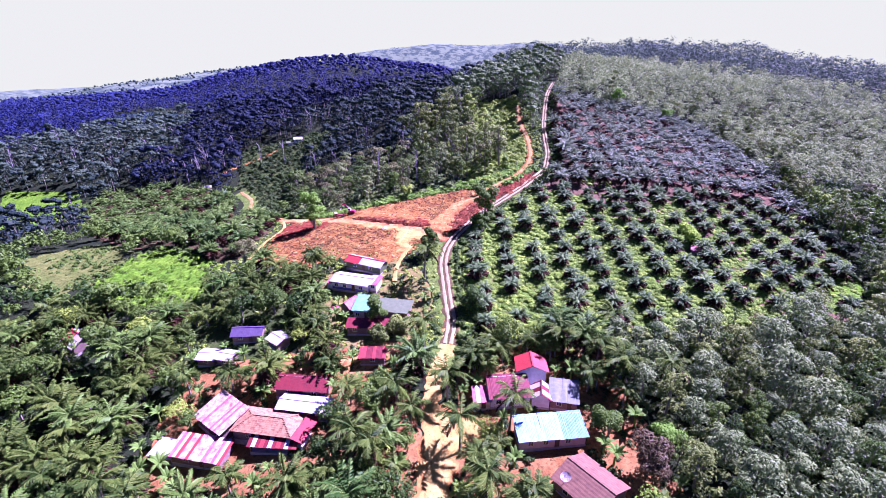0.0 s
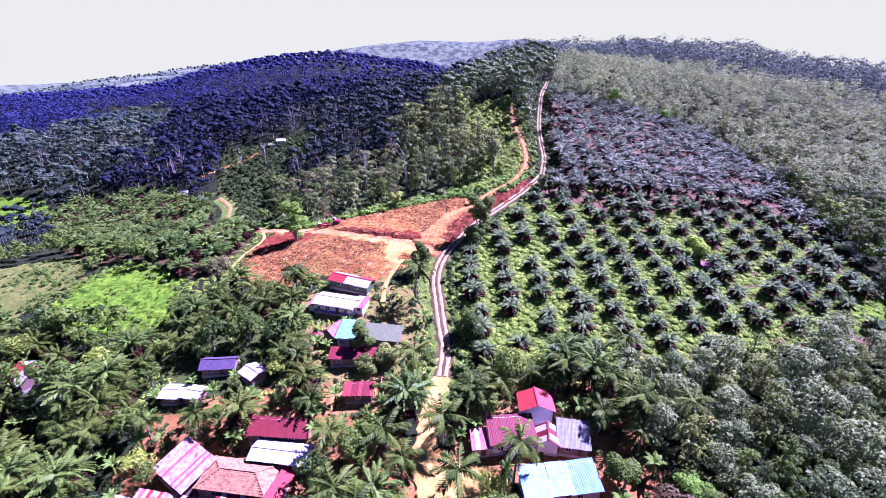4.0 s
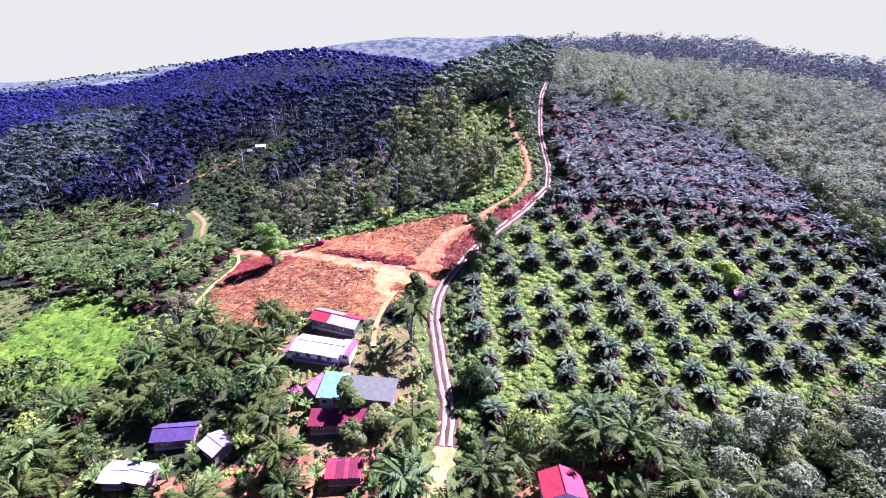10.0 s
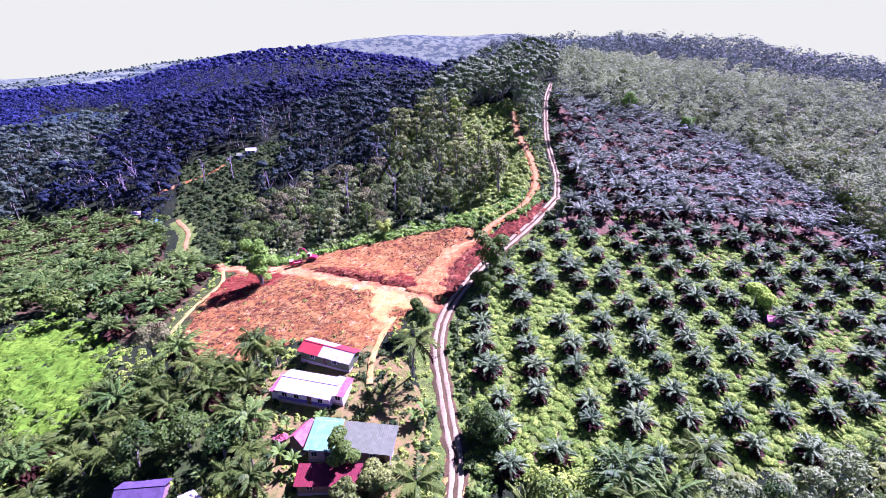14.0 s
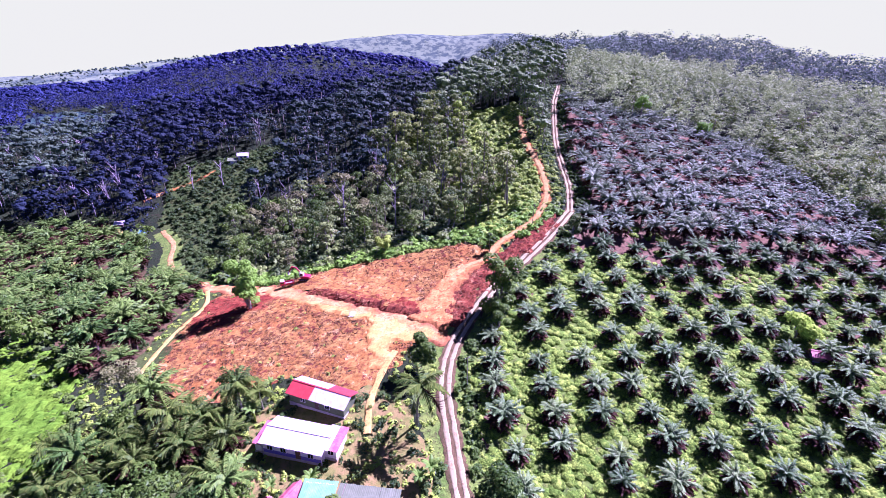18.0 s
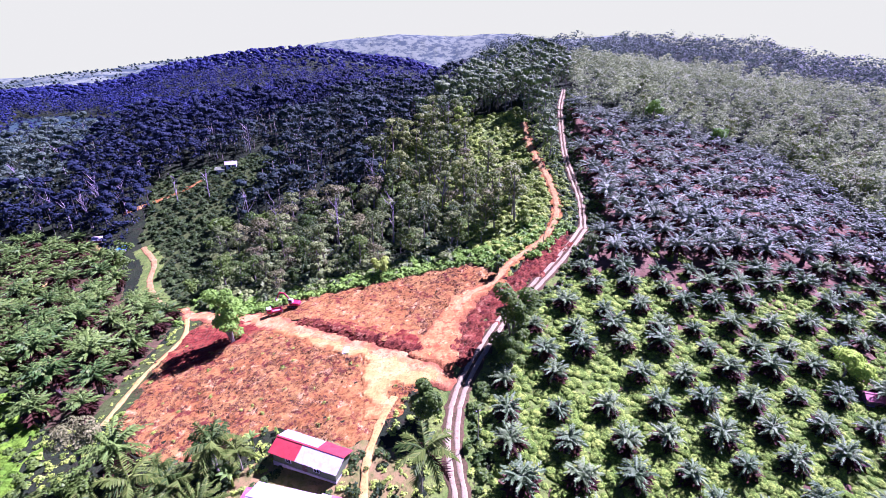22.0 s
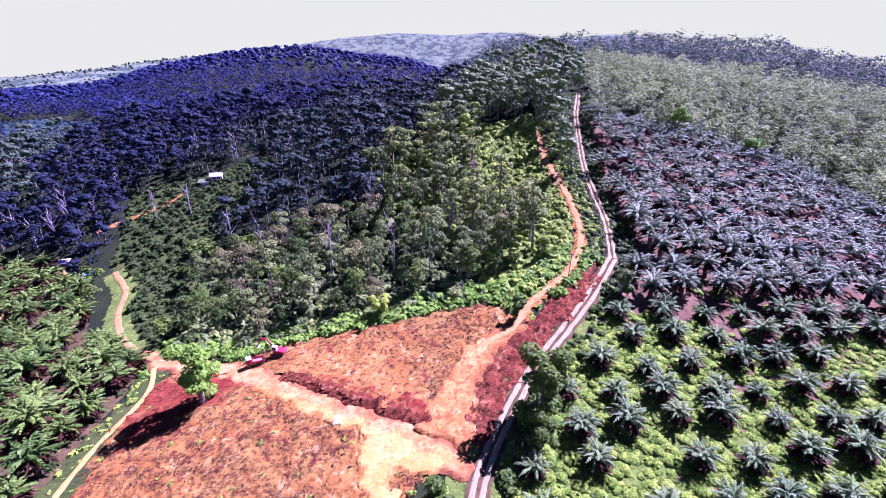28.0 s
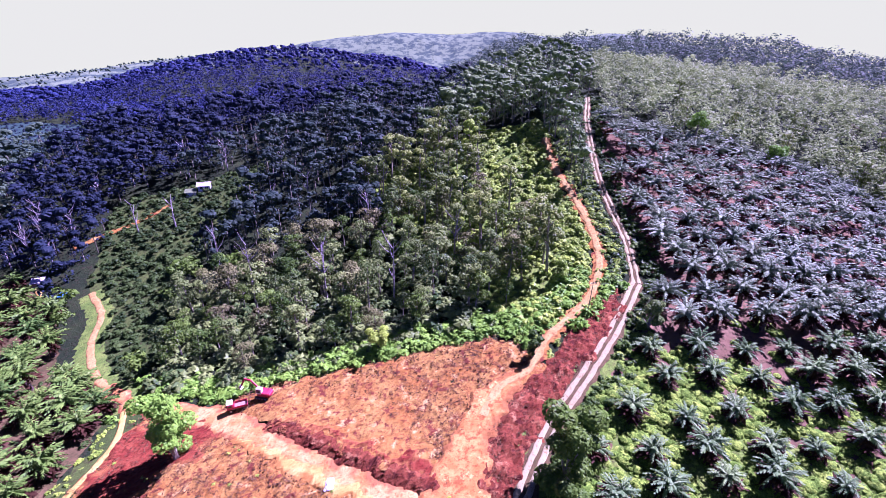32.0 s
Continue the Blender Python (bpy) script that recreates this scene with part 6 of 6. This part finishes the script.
x, y = scatter(rng, (-140, 50, 48, 144), 4.4)
ok = inside(GARDENS, x, y) & clear_of_houses(x, y, 0.9) & ~on_road(x, y, 4.2) & ~inside(YARD, x, y) & ~inside(GRASS_FIELD, x, y) & ~inside(LOWER_FIELD, x, y)
x, y = x[ok], y[ok]
open_part = (y > 104) & (x > -32)
wide = clear_of_houses(x, y + 2.0, 3.2)
for k in range(len(x)):
    u = rng.random()
    if open_part[k]:
        if u < 0.34:
            set_thing(banana_masters[int(rng.integers(0, 3))], x[k], y[k], 0.8 + 0.5 * rng.random(), 6.283 * rng.random())
        elif u < 0.72:
            set_thing(bush_masters[int(rng.integers(0, 4))], x[k], y[k], 0.35 + 0.4 * rng.random(), 6.283 * rng.random())
        continue
    if (u < 0.22 or 0.66 <= u < 0.90) and not wide[k]:
        set_thing(banana_masters[int(rng.integers(0, 3))], x[k], y[k], 0.8 + 0.5 * rng.random(), 6.283 * rng.random())
    elif u < 0.22:
        set_thing(garden_palms[int(rng.integers(0, 3))], x[k], y[k], 0.9 + 0.35 * rng.random(), 6.283 * rng.random(), tilt=(4 * rng.normal(), 4 * rng.normal()))
    elif u < 0.38:
        set_thing(garden_masters[int(rng.integers(0, 4))], x[k], y[k], 0.6 + 0.5 * rng.random(), 6.283 * rng.random())
    elif u < 0.50:
        set_thing(bush_masters[int(rng.integers(0, 4))], x[k], y[k], 0.5 + 0.4 * rng.random(), 6.283 * rng.random())
    elif u < 0.66:
        set_thing(banana_masters[int(rng.integers(0, 3))], x[k], y[k], 0.9 + 0.6 * rng.random(), 6.283 * rng.random())
    elif u < 0.90:
        set_thing(plain_masters[int(rng.integers(0, 3))], x[k], y[k], 0.75 + 0.25 * rng.random(), 6.283 * rng.random())
# undergrowth of the gardens
x, y = scatter(rng, (-150, 46, 50, 146), 2.5)
ok = inside(GARDENS, x, y) & clear_of_houses(x, y, -0.5) & ~on_road(x, y, 3.4) & ~inside(YARD, x, y) & ~inside(GRASS_FIELD, x, y) & ~inside(LOWER_FIELD, x, y) & (wave(x, y, 5.0, 3.0) > -0.55)
# the darkened scrub colour stands in for shaded gaps between plants
planted("garden_undergrowth", low, x[ok], y[ok], 0.5 + 0.8 * rng.random(ok.sum()), VALLEY_SCRUB, "mixed green undergrowth between the houses", "undergrowth", rng)
x, y = scatter(rng, (-120, 118, -66, 178), 1.9)
ok = inside(GRASS_FIELD, x, y) & (rng.random(x.size) < 0.9)
planted("grass_tufts", low, x[ok], y[ok], 0.4 + 0.65 * rng.random(ok.sum()), GRASS_TUFT, "rank bright grass tufts in the clearing", "grass", rng)
# shrubs in and round the grass, weeds on the open ground
x, y = scatter(rng, (-150, 118, -60, 190), 2.6)
d = away(GRASS_FIELD + GRASS_FIELD[:1], x, y)
ok = ((d < 5) & (rng.random(x.size) < 0.75) | inside(GRASS_FIELD, x, y) & (wave(x, y, 7.0, 1.5) > 0.35) & (rng.random(x.size) < 0.7) | inside(BROWN_FIELD, x, y) & (wave(x, y, 8.0, 2.5) > -0.25)) & ~inside(LEFT_PLANTATION, x, y)
planted("field_shrubs", bush, x[ok], y[ok], 0.35 + 0.6 * rng.random(ok.sum()), GREEN, "dark green shrubs in and around the grass field", "shrubs", rng)
x, y = scatter(rng, (-82, 96, 62, 205), 1.9)
ok = ~(inside(PLANTATION, x, y) | inside(LEFT_PLANTATION, x, y) | inside(UPPER_FIELD, x, y) | inside(LOWER_FIELD, x, y) | inside(CUT_BANK, x, y) | inside(GRASS_FIELD, x, y) | (away(ROAD, x, y) < 2.6) | (away(CLAY_ROAD, x, y) < 3.6) | (away(RED_TRACK, x, y) < 1.8) | (away(EDGE_PATH, x, y) < 1.2) | (away(FOOTPATH, x, y) < 1.2) | inside(GARDENS, x, y) & (wave(x, y, 4.0, 1.0) < -0.25) | (away([(-16, 142), (-17, 152), (-8, 152)], x, y) < 5)) & clear_of_houses(x, y, -0.6) & (y < 200)
planted("weeds", low, x[ok], y[ok], 0.4 + 0.6 * rng.random(ok.sum()), SHRUB, "low weeds on the open ground", "weeds", rng)

# ---- machines and small things ----
RED_PAINT = solid("worn red paint", (0.42, 0.03, 0.05), (0.28, 0.025, 0.04), 0.45, 0.5, 0, 0.003)
WHITE_PAINT = solid("dusty white paint", (0.6, 0.58, 0.58), (0.48, 0.42, 0.38), 0.5, 0.5, 0, 0.003)
RUBBER_BLACK = solid("dusty black rubber", (0.03, 0.028, 0.028), (0.07, 0.05, 0.04), 0.9, 0.3, 0, 0.01)
STEEL = solid("dull steel", (0.22, 0.2, 0.19), (0.3, 0.24, 0.2), 0.5, 0.4, 0.6, 0.004)
TARP = solid("white plastic sheet", (0.62, 0.66, 0.72), (0.42, 0.5, 0.66), 0.4, 0.5, 0, 0.01)


def put(name, bm, mat, parent, at, rx=0, ry=0, rz=0):
    ob = part(name, bm, mat, parent)
    ob.matrix_local = pose(*at, rx, ry, rz)
    return ob


def cyl(r, depth, seg=14):
    bm = bmesh.new()
    bmesh.ops.create_cone(bm, cap_ends=True, segments=seg, radius1=r, radius2=r, depth=depth)
    return bm


def stand_at(x, y, yaw, up=0.0):
    return pose(x, y, float(land(x, y)) + up, 0, 0, yaw)


def excavator():
    root = thing("excavator", stand_at(-37.6, 187.2, 165, 0.25), "small red excavator with its boom raised at the forest's edge", "excavator")
    for s in (-1, 1):
        tr = put("track", box(2.9, 0.45, 0.62, (0, 0, 0), 0.2), RUBBER_BLACK, root, (0, s * 0.85, 0.33))
        for k in range(4):
            put("track_wheel", cyl(0.19, 0.06, 10), STEEL, tr, (-0.9 + 0.6 * k, s * 0.24, 0), 90)
    put("undercarriage", box(1.4, 1.3, 0.3, (0, 0, 0), 0.05), STEEL, root, (0, 0, 0.6))
    body = put("body", box(2.3, 1.9, 0.85, (0, 0, 0), 0.12), RED_PAINT, root, (-0.35, 0, 1.2))
    put("counterweight", box(0.55, 1.8, 0.8, (0, 0, 0), 0.15), RED_PAINT, root, (-1.6, 0, 1.2))
    cab = put("cab", box(1.15, 0.9, 1.35, (0, 0, 0), 0.12), WHITE_PAINT, root, (0.35, 0.5, 1.95))
    for at, sz in (((0.585, 0, 0.15), (0.02, 0.66, 0.8)), ((0, 0.46, 0.15), (0.8, 0.02, 0.8)), ((0, -0.46, 0.15), (0.8, 0.02, 0.8))):
        put("pane", box(*sz), GLASS, cab, at)
    put("exhaust", cyl(0.06, 0.6, 8), STEEL, body, (-0.7, -0.5, 0.65))
    put("boom", box(2.9, 0.3, 0.38, (1.35, 0, 0), 0.06), RED_PAINT, root, (0.55, -0.2, 1.5), 0, -48, 0)
    put("boom", box(1.4, 0.28, 0.34, (0.7, 0, 0), 0.06), RED_PAINT, root, (2.42, -0.2, 3.55), 0, -5, 0)
    put("stick", box(2.1, 0.24, 0.3, (1.0, 0, 0), 0.05), RED_PAINT, root, (3.72, -0.2, 3.68), 0, 62, 0)
    put("cylinder", cyl(0.08, 1.7, 8), STEEL, root, (1.5, -0.2, 2.75), 0, 42, 0)
    bm = bmesh.new()
    prof = [(0, 0), (0.55, 0.05), (0.75, 0.4), (0.5, 0.75), (0.1, 0.8), (0.42, 0.62), (0.58, 0.38), (0.45, 0.16)]
    f = bm.faces.new([bm.verts.new((x, -0.4, -z)) for x, z in prof])
    ex = bmesh.ops.extrude_face_region(bm, geom=[f])
    bmesh.ops.translate(bm, verts=[v for v in ex["geom"] if isinstance(v, bmesh.types.BMVert)], vec=(0, 0.8, 0))
    bmesh.ops.recalc_face_normals(bm, faces=bm.faces[:])
    put("bucket", bm, STEEL, root, (4.45, -0.2, 1.95))


def truck():
    root = thing("small_truck", stand_at(-42.0, 184.8, 200, 0.4), "small red flatbed truck with a pale cab roof", "truck")
    put("chassis", box(3.9, 1.0, 0.2, (0, 0, 0), 0.03), STEEL, root, (0, 0, 0.6))
    cab = put("cab", box(1.25, 1.6, 1.25, (0, 0, 0), 0.14), RED_PAINT, root, (1.25, 0, 1.3))
    put("roof", box(1.15, 1.5, 0.1, (0, 0, 0), 0.04), WHITE_PAINT, cab, (0, 0, 0.66))
    put("windscreen", box(0.03, 1.3, 0.5), GLASS, cab, (0.63, 0, 0.25))
    for s in (-1, 1):
        put("side_window", box(0.7, 0.03, 0.42), GLASS, cab, (0.05, s * 0.805, 0.25))
        put("headlight", cyl(0.1, 0.05, 10), WHITE_PAINT, cab, (0.63, s * 0.55, -0.35), 0, 90, 0)
    bed = put("bed", box(2.4, 1.7, 0.12, (0, 0, 0), 0.02), WOOD_WALL, root, (-0.7, 0, 0.8))
    for s in (-1, 1):
        put("side_board", box(2.4, 0.06, 0.45, (0, 0, 0), 0.01), RED_PAINT, bed, (0, s * 0.84, 0.28))
    for e in (-1.17, 1.17):
        put("end_board", box(0.06, 1.62, 0.45, (0, 0, 0), 0.01), RED_PAINT, bed, (e, 0, 0.28))
    for wx in (-1.2, 1.25):
        for s in (-1, 1):
            w = put("wheel", cyl(0.38, 0.24, 16), RUBBER_BLACK, root, (wx, s * 0.72, 0.38), 90)
            put("rim", cyl(0.2, 0.03, 12), STEEL, w, (0, 0, -s * 0.13))


def dish(x, y, yaw, up, where):
    m = stand_at(x, y, yaw, up)
    root = thing("satellite_dish", m, "white mesh satellite dish " + where, "satellite dish")
    bm = bmesh.new()
    rings, seg = 6, 20
    v = [[bm.verts.new((0.95 * r / rings * math.cos(a), 0.95 * r / rings * math.sin(a), 0.30 * (r / rings) ** 2)) for a in (i * 6.2832 / seg for i in range(seg))] for r in range(1, rings + 1)]
    c = bm.verts.new((0, 0, 0))
    for i in range(seg):
        bm.faces.new((c, v[0][i], v[0][(i + 1) % seg]))
        for r in range(rings - 1):
            bm.faces.new((v[r][i], v[r + 1][i], v[r + 1][(i + 1) % seg], v[r][(i + 1) % seg]))
    ex = bmesh.ops.solidify(bm, geom=bm.faces[:], thickness=0.03)
    put("bowl", bm, WHITE_PAINT, root, (0, 0, 0.35), 20, 10, 0)
    put("feed", cyl(0.06, 0.14, 8), STEEL, root, (0.12, -0.25, 1.0), 20, 10, 0)
    for k in range(3):
        put("feed_arm", cyl(0.018, 0.85, 6), STEEL, root, (0.1 + 0.28 * math.cos(k * 2.1), -0.18 + 0.28 * math.sin(k * 2.1), 0.72), 20 + 20 * math.sin(k * 2.1), 10 - 22 * math.cos(k * 2.1), 0)
    put("mast", cyl(0.05, 1.1, 8), STEEL, root, (0, 0, -0.15))


def pole(x, y, height, lean):
    root = thing("utility_pole", stand_at(x, y, 20), "slim wooden utility pole beside the dirt track", "pole", "utility poles")
    raw("pole", *tube([(0, 0, -0.5), (lean * 0.5, 0, height * 0.5), (lean, 0, height)], [0.11, 0.09, 0.07], 8), BARK, root)
    put("crossarm", box(1.1, 0.09, 0.09, (0, 0, 0), 0.01), BARK, root, (lean * 0.97, 0, height - 0.4))
    for k in (-0.45, 0.45):
        put("insulator", cyl(0.045, 0.13, 8), WHITE_PAINT, root, (lean * 0.97 + k, 0, height - 0.29))


def heap(name, label, x, y, w, h, mat, seed, category):
    """A crumpled sheet or small pile lying on the ground."""
    g = np.random.default_rng(seed)
    n = 15
    X, Y = np.meshgrid(np.linspace(-1, 1, n), np.linspace(-1, 1, n))
    r = np.hypot(X, Y)
    Z = h * np.clip(1 - r * 0.9, 0, 1) ** 0.7 * (0.6 + 0.8 * g.random(X.shape)) - 0.05
    X, Y = w * (X + 0.08 * g.standard_normal(X.shape)), w * 0.7 * (Y + 0.08 * g.standard_normal(X.shape))
    i = (np.arange(n - 1)[:, None] * n + np.arange(n - 1)[None, :]).ravel()
    ob = raw(name, np.stack([X, Y, Z], -1).reshape(-1, 3), np.stack([i, i + 1, i + 1 + n, i + n], 1), mat)
    ob.matrix_world = stand_at(x, y, 30 * seed, 0.42)
    tagged(ob, label, category)


def bare_tree(x, y, height, seed, group="bare pale trees of the valley"):
    g = np.random.default_rng(seed)
    root = thing("bare_tree", stand_at(x, y, g.random() * 360), "leafless pale grey tree with forking limbs", "tree", group)
    raw("trunk", *tube([(0, 0, -0.5), (0.2 * g.normal(), 0.2 * g.normal(), height * 0.5), (0.5 * g.normal(), 0.5 * g.normal(), height)], [0.28, 0.2, 0.06], 6), PALE_BARK, root)
    for k in range(9):
        z = height * (0.4 + 0.55 * g.random())
        a, ln = g.random() * 6.283, height * (0.12 + 0.14 * g.random())
        p = np.array([(0, 0, z), (0.5 * ln * math.cos(a), 0.5 * ln * math.sin(a), z + 0.45 * ln), (ln * math.cos(a), ln * math.sin(a), z + 1.2 * ln)])
        raw("limb", *tube(p, [0.11, 0.08, 0.02], 4), PALE_BARK, root)


PALE_BARK = solid("bleached bark", (0.26, 0.23, 0.23), (0.36, 0.33, 0.32), 0.9, 0.6, 0, 0.02)
excavator()
truck()
dish(21.9, 62.6, -60, 3.9, "on the tiled roof")
dish(7.5, 92.5, -60, 0.7, "on a short mast beside the road")
dish(-86.0, 118.0, -40, 0.7, "on a short mast below the grass field")
pole(29.8, 195.4, 7.5, 0.3)
pole(4.6, 137.0, 7.5, -0.2)
heap("plastic_sheet", "crumpled white and blue plastic sheet on the clay", -20.9, 163.3, 1.1, 0.5, TARP, 3, "plastic sheet")
heap("cloth_pile", "pile of pink and white cloths beside the annex", -30.2, 116.8, 1.3, 0.7, PINK_ROOF, 7, "cloths")
heap("soil_mound", "small mound of orange soil at the roadside", -31, 176.5, 1.2, 0.6, ORANGE_SOIL, 5, "soil mound")
for k, (x, y, hh) in enumerate([(-138, 269, 13), (-134, 273, 14), (-141, 273, 13), (-131, 268, 12), (-137, 277, 14), (-145, 268, 12), (-106, 279, 13), (-92, 278, 12), (-128, 279, 13), (-30, 222, 17), (-12, 214, 16), (-52, 232, 17), (4, 226, 15), (-20, 246, 18), (-66, 246, 16)]):
    bare_tree(x, y, hh, 500 + k)
x, y = scatter(np.random.default_rng(77), (-300, 270, 60, 420), 22.0)
ok = ~blocked(x, y) & in_view(x, y) & (x < ridge_x(y) - 20) & ~inside(SCRUB_VALLEY, x, y)
for k, (a, b) in enumerate(zip(x[ok][:34], y[ok][:34])):
    bare_tree(a, b, 11 + 5 * rng.random(), 600 + k, "pale trunks of the forest")
